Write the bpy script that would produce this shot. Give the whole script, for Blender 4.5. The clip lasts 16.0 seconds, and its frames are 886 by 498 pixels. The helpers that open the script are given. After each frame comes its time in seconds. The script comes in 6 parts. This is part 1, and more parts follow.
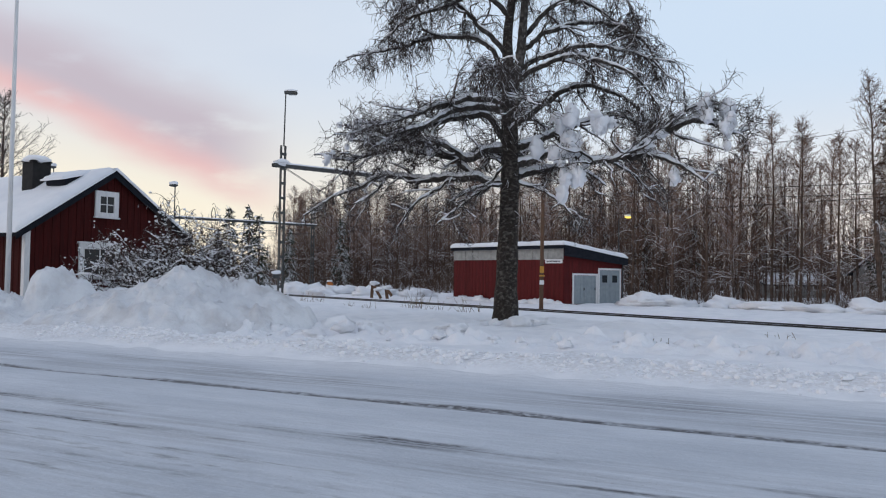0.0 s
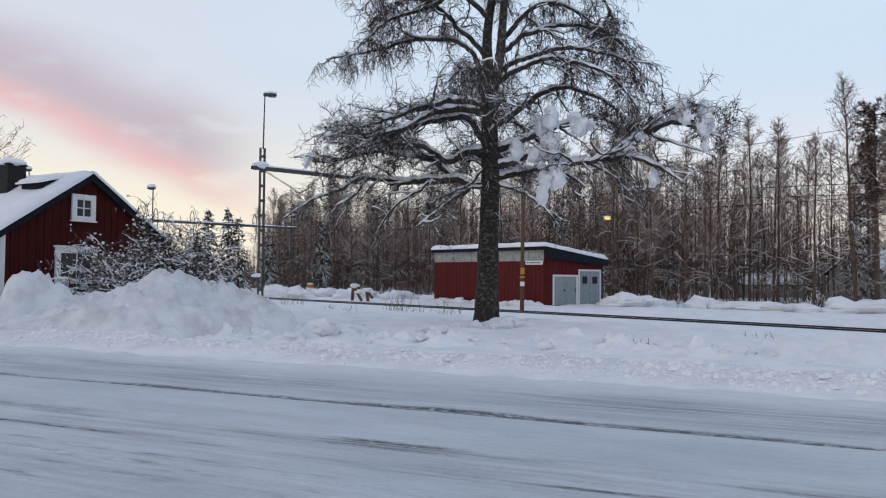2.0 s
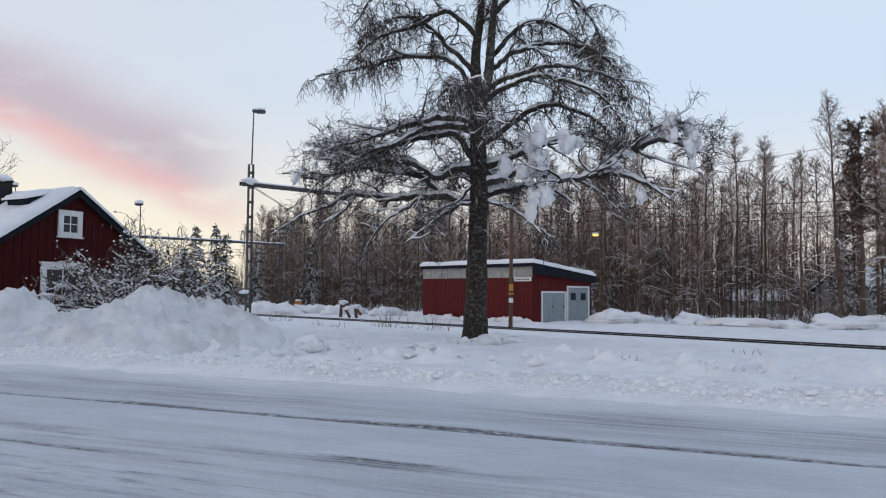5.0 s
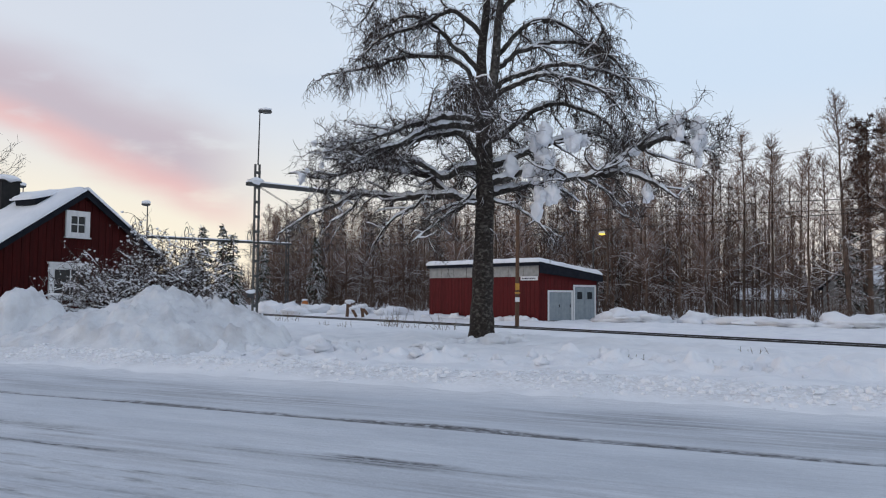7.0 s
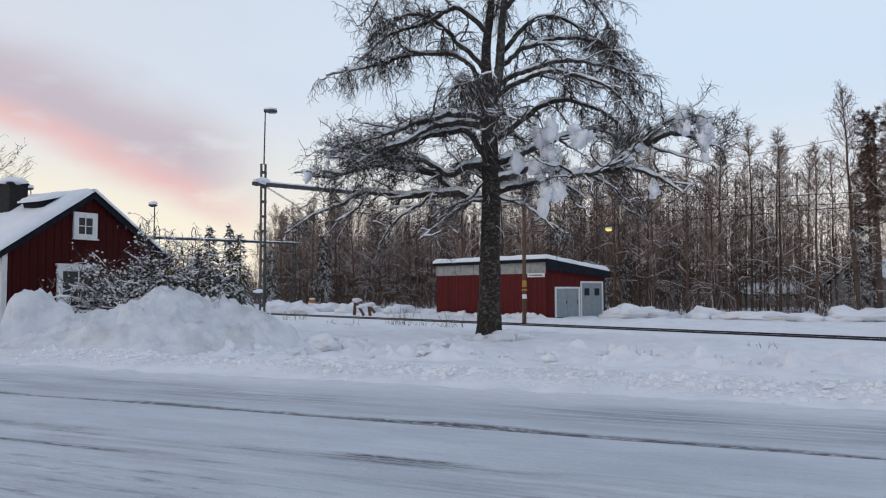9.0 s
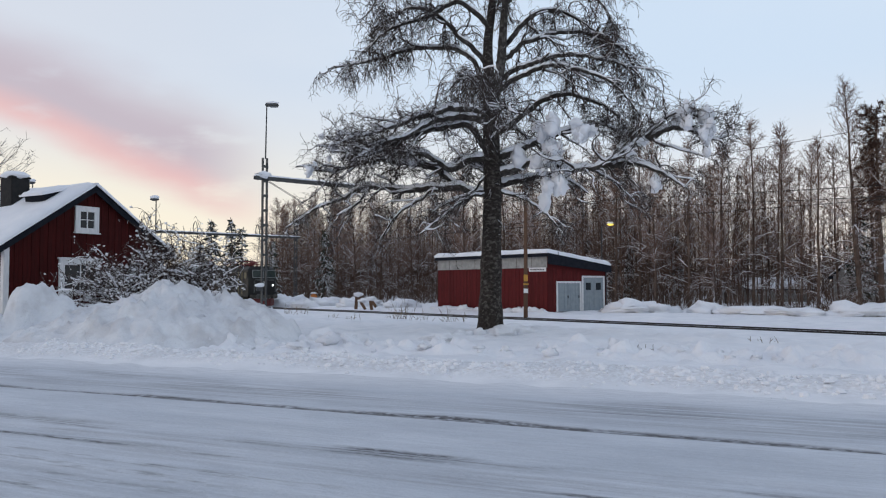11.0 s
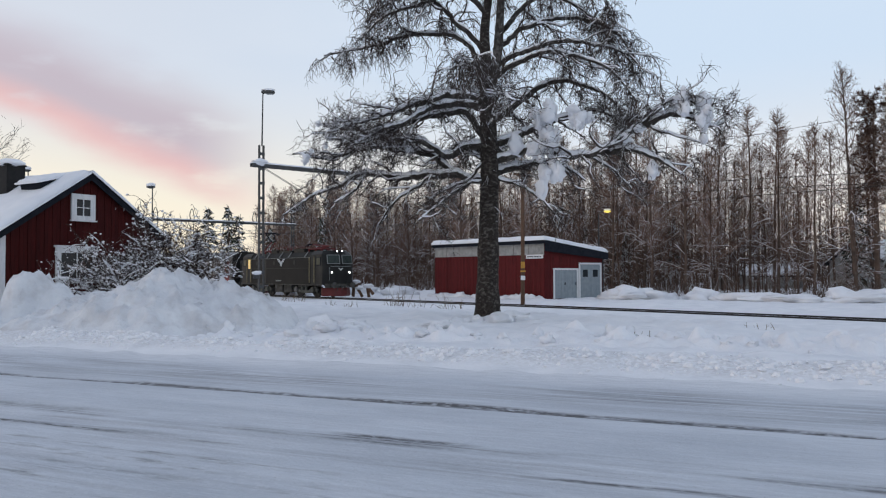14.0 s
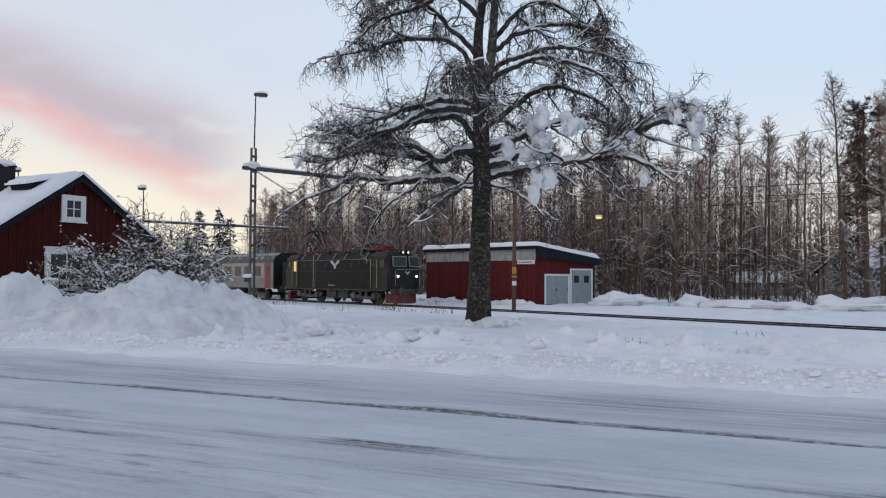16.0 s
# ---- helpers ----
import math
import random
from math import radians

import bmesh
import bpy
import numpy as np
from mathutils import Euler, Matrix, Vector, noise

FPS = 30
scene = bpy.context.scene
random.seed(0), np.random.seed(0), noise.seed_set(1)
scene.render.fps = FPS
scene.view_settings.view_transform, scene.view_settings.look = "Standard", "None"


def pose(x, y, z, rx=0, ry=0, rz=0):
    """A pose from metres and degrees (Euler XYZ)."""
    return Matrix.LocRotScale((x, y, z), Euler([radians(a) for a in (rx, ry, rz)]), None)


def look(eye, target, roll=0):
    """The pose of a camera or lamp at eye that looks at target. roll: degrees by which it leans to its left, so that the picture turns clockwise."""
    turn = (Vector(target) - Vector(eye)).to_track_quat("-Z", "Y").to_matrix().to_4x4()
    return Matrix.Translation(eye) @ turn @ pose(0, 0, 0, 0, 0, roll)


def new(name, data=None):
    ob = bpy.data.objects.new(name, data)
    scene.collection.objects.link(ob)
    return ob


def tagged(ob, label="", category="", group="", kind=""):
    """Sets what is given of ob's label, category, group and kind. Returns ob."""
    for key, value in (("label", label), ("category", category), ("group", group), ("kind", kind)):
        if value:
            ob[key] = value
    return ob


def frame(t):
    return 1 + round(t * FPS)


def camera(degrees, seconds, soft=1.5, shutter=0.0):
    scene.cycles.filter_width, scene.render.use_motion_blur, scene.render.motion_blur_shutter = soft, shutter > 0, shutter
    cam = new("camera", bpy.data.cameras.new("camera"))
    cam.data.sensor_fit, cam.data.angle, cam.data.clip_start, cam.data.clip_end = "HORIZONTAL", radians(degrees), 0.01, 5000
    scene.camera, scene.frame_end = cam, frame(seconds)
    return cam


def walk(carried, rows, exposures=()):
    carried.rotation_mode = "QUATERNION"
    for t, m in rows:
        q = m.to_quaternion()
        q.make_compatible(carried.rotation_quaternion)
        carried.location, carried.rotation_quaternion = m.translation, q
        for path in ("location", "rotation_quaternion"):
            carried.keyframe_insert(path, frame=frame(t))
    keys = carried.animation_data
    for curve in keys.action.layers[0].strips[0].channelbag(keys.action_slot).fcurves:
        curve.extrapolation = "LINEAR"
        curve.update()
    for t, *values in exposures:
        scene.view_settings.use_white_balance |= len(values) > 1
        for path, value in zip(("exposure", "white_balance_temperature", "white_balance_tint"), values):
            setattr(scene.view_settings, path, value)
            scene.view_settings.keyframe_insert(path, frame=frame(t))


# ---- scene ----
EYE = (0.0, 0.0, 1.6)
cam = camera(58.32, 16.0, 1.15)
TURNS = [
    (0.0, 91.916, -0.860, -0.029),
    (0.5, 91.906, -1.004, -0.154),
    (1.0, 91.934, -0.894, -0.479),
    (1.5, 91.981, -0.666, -0.925),
    (2.0, 92.077, -0.516, -1.413),
    (2.5, 92.161, -0.512, -1.744),
    (3.0, 92.244, -0.453, -1.991),
    (3.5, 92.589, -0.417, -2.166),
    (4.0, 93.199, -0.570, -2.349),
    (6.5, 93.291, -0.399, -1.877),
    (7.0, 93.220, -0.396, -1.775),
    (7.5, 93.113, -0.379, -1.631),
    (8.0, 93.030, -0.269, -1.438),
    (8.5, 92.998, 0.023, -1.279),
    (9.0, 93.054, 0.176, -1.271),
    (11.5, 92.577, 0.090, -1.159),
    (12.0, 92.511, 0.053, -1.569),
    (12.5, 92.012, 0.036, -1.622),
    (13.0, 91.647, 0.244, -1.491),
    (13.5, 91.595, 0.383, -1.360),
    (14.0, 91.719, 0.215, -1.374),
    (14.5, 91.887, 0.031, -1.435),
    (15.0, 91.950, -0.079, -1.532),
    (15.5, 91.964, -0.220, -1.725),
    (16.0, 92.057, -0.288, -1.994),
]
walk(cam, [(t, pose(*EYE, rx, ry, rz)) for t, rx, ry, rz in TURNS])

# ---- world and light ----
world = bpy.data.worlds.new("world")
scene.world = world
world.use_nodes = True


def make_sky():
    nt = world.node_tree
    N, L = nt.nodes, nt.links
    N.clear()

    def math_node(op, a, b=None, c=None, clamp=False):
        n = N.new("ShaderNodeMath")
        n.operation, n.use_clamp = op, clamp
        for i, v in enumerate((a, b, c)):
            if v is None:
                continue
            if isinstance(v, (int, float)):
                n.inputs[i].default_value = v
            else:
                L.new(v, n.inputs[i])
        return n.outputs[0]

    def smooth(v, lo, hi):
        n = N.new("ShaderNodeMapRange")
        n.interpolation_type = "SMOOTHSTEP"
        L.new(v, n.inputs[0])
        n.inputs[1].default_value, n.inputs[2].default_value = lo, hi
        return n.outputs[0]

    def mix(f, a, b):
        n = N.new("ShaderNodeMix")
        n.data_type = "RGBA"
        for sock, v in ((n.inputs[0], f), (n.inputs[6], a), (n.inputs[7], b)):
            if isinstance(v, tuple):
                sock.default_value = (*v, 1)
            elif isinstance(v, (int, float)):
                sock.default_value = v
            else:
                L.new(v, sock)
        return n.outputs[2]

    def clouds(scale, detail, stretch):
        m = N.new("ShaderNodeMapping")
        m.inputs["Scale"].default_value = stretch
        L.new(tc.outputs["Generated"], m.inputs["Vector"])
        n = N.new("ShaderNodeTexNoise")
        n.inputs["Scale"].default_value, n.inputs["Detail"].default_value = scale, detail
        L.new(m.outputs[0], n.inputs["Vector"])
        return n.outputs["Fac"]

    tc = N.new("ShaderNodeTexCoord")
    sep = N.new("ShaderNodeSeparateXYZ")
    L.new(tc.outputs["Generated"], sep.inputs[0])
    x, y, z = sep.outputs
    sky = N.new("ShaderNodeTexSky")
    sky.sky_type, sky.sun_disc = "NISHITA", False
    sky.sun_elevation, sky.sun_rotation = radians(3.0), radians(-48)
    dim = N.new("ShaderNodeMix")
    dim.data_type, dim.blend_type = "RGBA", "MULTIPLY"
    dim.inputs[0].default_value = 1
    L.new(sky.outputs[0], dim.inputs[6])
    dim.inputs[7].default_value = (0.10, 0.10, 0.10, 1)
    # clear evening sky: warm and pale low down, blue overhead
    low = mix(smooth(x, 0.15, -0.45), (1.02, 0.94, 0.86), (1.08, 0.99, 0.78))
    mid = mix(smooth(x, 0.25, -0.5), (0.70, 0.84, 1.02), (0.73, 0.79, 0.90))
    tone = mix(smooth(z, 0.02, 0.26), low, mid)
    tone = mix(smooth(z, 0.30, 0.9), tone, (0.485, 0.545, 0.685))
    base = mix(0.12, tone, dim.outputs[2])
    # long bank of sunset cloud, sloping down towards the glow
    u = math_node("DIVIDE", x, math_node("MAXIMUM", y, 0.15))
    v = math_node("DIVIDE", z, math_node("MAXIMUM", y, 0.15))
    wob = math_node("MULTIPLY", math_node("SUBTRACT", clouds(4.0, 6.0, (1, 1, 2.5)), 0.5), 0.075)
    d = math_node("ADD", math_node("ADD", math_node("MULTIPLY_ADD", u, 0.375, v), -0.060), wob)
    rel = math_node("DIVIDE", d, 0.062)
    body = math_node("MULTIPLY", smooth(rel, -1.35, -0.55), smooth(rel, 1.55, 0.25))
    body = math_node("MULTIPLY", body, smooth(y, 0.1, 0.5))
    body = math_node("MULTIPLY", body, smooth(u, -0.17, -0.31))
    streak = clouds(9.0, 6.0, (1.0, 1.0, 3.0))
    body = math_node("MULTIPLY", body, smooth(streak, 0.15, 0.5))
    tint = mix(smooth(rel, -0.8, 0.05), (0.82, 0.52, 0.52), (0.56, 0.49, 0.56))
    out = mix(math_node("MULTIPLY", body, 0.92), base, tint)
    # thin veil elsewhere
    veil = math_node("MULTIPLY", smooth(clouds(3.2, 6.0, (1, 1, 3.0)), 0.5, 0.85), 0.16)
    out = mix(veil, out, (0.86, 0.88, 0.92))
    bg = N.new("ShaderNodeBackground")
    L.new(out, bg.inputs[0])
    bg.inputs[1].default_value = 1.0
    w = N.new("ShaderNodeOutputWorld")
    L.new(bg.outputs[0], w.inputs[0])


make_sky()
sun = new("sun", bpy.data.lights.new("sun", "SUN"))
sun.data.energy, sun.data.angle, sun.data.color = 0.3, radians(20), (1.0, 0.72, 0.55)
sun.matrix_basis = look((-74, 10, 12), (0, 30, 3))

# ---- materials ----


def mat(name, c1, c2, scale=4.0, rough=0.7, bump=0.2, bscale=30.0, metal=0.0, snow=0.0, snow_lo=0.35, stretch=(1, 1, 1), c3=None, scale3=0.6,
        spread=(0.35, 0.65), bdist=0.02, vary=0.0, spec=0.4):
    """A surface of two tones of grain, a third of larger stains, relief, and snow lying on what faces up."""
    m = bpy.data.materials.new(name)
    m.use_nodes = True
    N, L = m.node_tree.nodes, m.node_tree.links
    b = N["Principled BSDF"]
    tc = N.new("ShaderNodeTexCoord")
    mp = N.new("ShaderNodeMapping")
    mp.inputs["Scale"].default_value = stretch
    L.new(tc.outputs["Object"], mp.inputs[0])

    def noise_fac(s, detail=6.0):
        n = N.new("ShaderNodeTexNoise")
        n.inputs["Scale"].default_value, n.inputs["Detail"].default_value = s, detail
        L.new(mp.outputs[0], n.inputs["Vector"])
        return n.outputs["Fac"]

    def ramp(v, lo, hi):
        n = N.new("ShaderNodeMapRange")
        L.new(v, n.inputs[0])
        n.inputs[1].default_value, n.inputs[2].default_value = lo, hi
        return n.outputs[0]

    def mix(f, a, c):
        n = N.new("ShaderNodeMix")
        n.data_type = "RGBA"
        for sock, v in ((n.inputs[0], f), (n.inputs[6], a), (n.inputs[7], c)):
            if isinstance(v, tuple):
                sock.default_value = (*v, 1)
            else:
                L.new(v, sock)
        return n.outputs[2]

    col = mix(ramp(noise_fac(scale), *spread), c1, c2)
    if c3:
        col = mix(ramp(noise_fac(scale3, 4.0), 0.5, 0.7), col, c3)
    if vary:
        oi = N.new("ShaderNodeObjectInfo")
        hs = N.new("ShaderNodeHueSaturation")
        L.new(ramp(oi.outputs["Random"], 0, 1), hs.inputs["Value"])
        hs.inputs["Value"].links[0].from_node.inputs[3].default_value = 1 - vary
        hs.inputs["Value"].links[0].from_node.inputs[4].default_value = 1 + vary
        L.new(col, hs.inputs["Color"])
        col = hs.outputs[0]
    if snow:
        g = N.new("ShaderNodeNewGeometry")
        s = N.new("ShaderNodeSeparateXYZ")
        L.new(g.outputs["Normal"], s.inputs[0])
        a = N.new("ShaderNodeMath")
        a.operation = "MULTIPLY_ADD"
        L.new(noise_fac(2.3, 3.0), a.inputs[0])
        a.inputs[1].default_value = 1.2
        L.new(s.outputs[2], a.inputs[2])
        f = ramp(a.outputs[0], snow_lo + 0.6, snow_lo + 0.85)
        k = N.new("ShaderNodeMath")
        k.operation = "MULTIPLY"
        L.new(f, k.inputs[0])
        k.inputs[1].default_value = snow
        col = mix(k.outputs[0], col, (0.82, 0.84, 0.88))
    L.new(col, b.inputs["Base Color"])
    b.inputs["Roughness"].default_value = rough
    b.inputs["Metallic"].default_value = metal
    b.inputs["Specular IOR Level"].default_value = spec
    if bump:
        bn = N.new("ShaderNodeBump")
        bn.inputs["Strength"].default_value, bn.inputs["Distance"].default_value = bump, bdist
        L.new(noise_fac(bscale), bn.inputs["Height"])
        L.new(bn.outputs[0], b.inputs["Normal"])
    return m


def glow(name, color, strength):
    m = bpy.data.materials.new(name)
    m.use_nodes = True
    b = m.node_tree.nodes["Principled BSDF"]
    b.inputs["Base Color"].default_value = (*color, 1)
    b.inputs["Emission Color"].default_value = (*color, 1)
    b.inputs["Emission Strength"].default_value = strength
    return m


def glass(name, tint, rough=0.05):
    m = bpy.data.materials.new(name)
    m.use_nodes = True
    b = m.node_tree.nodes["Principled BSDF"]
    b.inputs["Base Color"].default_value = (*tint, 1)
    b.inputs["Roughness"].default_value = rough
    b.inputs["Specular IOR Level"].default_value = 0.18
    return m


HEAP_SNOW = mat("ploughed_snow", (0.66, 0.68, 0.72), (0.76, 0.78, 0.81), 1.6, 0.8, 0.9, 6, bdist=0.08, c3=(0.56, 0.56, 0.58), scale3=1.4, spec=0.2)
SNOW = mat("snow", (0.80, 0.82, 0.86), (0.86, 0.87, 0.90), 1.2, 0.75, 0.5, 14, bdist=0.05, c3=(0.74, 0.76, 0.81), scale3=0.5, spec=0.25)
BRANCH_SNOW = mat("branch_snow", (0.82, 0.84, 0.88), (0.88, 0.89, 0.92), 3, 0.8, 0.3, 20, spec=0.2)
HOUSE_RED = mat("dark_red_painted_boards", (0.055, 0.006, 0.0055), (0.038, 0.005, 0.0045), 3, 0.8, 0.4, 40, stretch=(6, 6, 0.6), vary=0.12, spec=0.15)
RED_WOOD = mat("red_painted_boards", (0.108, 0.012, 0.0125), (0.072, 0.0095, 0.010), 3, 0.8, 0.4, 40, stretch=(6, 6, 0.6), vary=0.14, spec=0.2)
WHITE_WOOD = mat("white_painted_wood", (0.74, 0.74, 0.74), (0.62, 0.63, 0.64), 5, 0.6, 0.2, 50, stretch=(3, 3, 0.6))
DARK_TRIM = mat("dark_trim", (0.010, 0.012, 0.018), (0.017, 0.020, 0.027), 4, 0.8, 0.2, 40, spec=0.1)
BRICK_DARK = mat("sooty_chimney", (0.010, 0.010, 0.011), (0.018, 0.017, 0.017), 6, 0.85, 0.5, 30)
PANE = glass("window_pane", (0.03, 0.035, 0.04))
GREY_PAINT = mat("grey_painted_steel", (0.22, 0.26, 0.29), (0.27, 0.31, 0.33), 3, 0.5, 0.15, 40)
CLERESTORY = mat("weathered_fibre_sheet", (0.36, 0.36, 0.34), (0.27, 0.27, 0.26), 2.5, 0.8, 0.2, 30, c3=(0.2, 0.2, 0.2), scale3=1.2)
STEEL = mat("weathered_steel", (0.045, 0.048, 0.05), (0.085, 0.088, 0.088), 6, 0.6, 0.1, 50, metal=0.3, snow=0.9, snow_lo=0.5)
RAIL_STEEL = mat("rail_steel", (0.012, 0.011, 0.011), (0.022, 0.018, 0.016), 9, 0.55, 0.2, 60, metal=0.3)
SLEEPER = mat("sleeper_wood", (0.05, 0.04, 0.035), (0.08, 0.065, 0.055), 6, 0.9, 0.4, 30, snow=0.9)
POLE_WOOD = mat("pole_wood", (0.14, 0.075, 0.045), (0.085, 0.05, 0.032), 8, 0.85, 0.4, 40, stretch=(4, 4, 0.5))
BARK = mat("old_birch_bark", (0.018, 0.015, 0.013), (0.062, 0.054, 0.047), 7, 0.9, 1.0, 14, stretch=(1.3, 1.3, 1.0), spread=(0.30, 0.78), bdist=0.06, c3=(0.12, 0.113, 0.103), scale3=5.5)
TWIG = mat("birch_twigs", (0.030, 0.024, 0.022), (0.065, 0.050, 0.045), 3, 0.85, 0.0, 20, snow=0.7, snow_lo=0.40)
FOREST_BARK = mat("forest_bark", (0.055, 0.038, 0.030), (0.130, 0.088, 0.066), 1.5, 0.9, 0.3, 6, snow=0.5, snow_lo=0.55, vary=0.25)
FOREST_TWIG = mat("forest_twigs", (0.150, 0.094, 0.073), (0.25, 0.165, 0.128), 0.4, 0.9, 0.0, 6, snow=0.6, snow_lo=0.40, vary=0.3, spec=0.1)
FAR_TWIG = mat("deep_wood_twigs", (0.070, 0.047, 0.038), (0.125, 0.085, 0.066), 0.4, 0.9, 0.0, 6, snow=0.45, snow_lo=0.45, spec=0.1)
SHRUB_TWIG = mat("shrub_twigs", (0.070, 0.046, 0.034), (0.130, 0.085, 0.062), 0.4, 0.9, 0.0, 6, snow=0.42, snow_lo=0.42, spec=0.1)
NEEDLE = mat("snowy_needles", (0.018, 0.028, 0.020), (0.035, 0.045, 0.030), 2, 0.85, 0.0, 6, snow=0.9, snow_lo=0.15, vary=0.2)
BUSH_TWIG = mat("bush_twigs", (0.035, 0.022, 0.018), (0.065, 0.040, 0.030), 3, 0.85, 0.0, 20, snow=0.5, snow_lo=0.42)
# pine needles: the red-brown of the afterglow is put into their base colour
PINE_NEEDLE = mat("afterglow_pine_needles", (0.045, 0.026, 0.019), (0.085, 0.048, 0.034), 2, 0.85, 0.0, 6, snow=0.35, snow_lo=0.5, spec=0.1)
TRUNK_BARK = mat("banded_birch_bark", (0.014, 0.012, 0.011), (0.055, 0.045, 0.038), 13, 0.9, 0.9, 18, stretch=(1.0, 1.0, 1.5), spread=(0.30, 0.80), bdist=0.04, c3=(0.11, 0.10, 0.09), scale3=8.0, spec=0.2)
DRY = mat("dry_stalks", (0.12, 0.085, 0.05), (0.19, 0.14, 0.085), 6, 0.9, 0.0)


def dirty_edge(m):
    """Grit and slush thrown by the plough, in a ragged belt beside the road."""
    N, L = m.node_tree.nodes, m.node_tree.links
    b = N["Principled BSDF"]
    was = b.inputs["Base Color"].links[0].from_socket
    tc = N.new("ShaderNodeTexCoord")
    sep = N.new("ShaderNodeSeparateXYZ")
    L.new(tc.outputs["Object"], sep.inputs[0])

    def calc(op, a, c=None, d=None):
        n = N.new("ShaderNodeMath")
        n.operation = op
        for i, v in enumerate((a, c, d)):
            if isinstance(v, (int, float)):
                n.inputs[i].default_value = v
            elif v is not None:
                L.new(v, n.inputs[i])
        return n.outputs[0]

    def grain(scale, detail):
        n = N.new("ShaderNodeTexNoise")
        n.inputs["Scale"].default_value, n.inputs["Detail"].default_value = scale, detail
        L.new(tc.outputs["Object"], n.inputs["Vector"])
        return n.outputs["Fac"]

    def ramp(v, lo, hi):
        n = N.new("ShaderNodeMapRange")
        L.new(v, n.inputs[0])
        n.inputs[1].default_value, n.inputs[2].default_value = lo, hi
        return n.outputs[0]

    across = calc("MULTIPLY_ADD", sep.outputs[1], 0.898, calc("MULTIPLY", sep.outputs[0], 0.439))
    across = calc("MULTIPLY_ADD", grain(0.45, 3.0), 1.2, across)
    belt = calc("MULTIPLY", ramp(across, 12.9, 13.5), ramp(across, 14.9, 14.2))
    k = calc("MULTIPLY", belt, ramp(grain(13.0, 8.0), 0.38, 0.62))
    mx = N.new("ShaderNodeMix")
    mx.data_type = "RGBA"
    L.new(calc("MULTIPLY", k, 0.32), mx.inputs[0])
    L.new(was, mx.inputs[6])
    mx.inputs[7].default_value = (0.40, 0.37, 0.35, 1)
    L.new(mx.outputs[2], b.inputs["Base Color"])
    return m


GROUND_SNOW = dirty_edge(mat("trodden_snow", (0.78, 0.80, 0.84), (0.85, 0.86, 0.89), 1.2, 0.8, 0.4, 7, bdist=0.05, c3=(0.73, 0.75, 0.79), scale3=0.9, spec=0.2))
# ---- building helpers ----


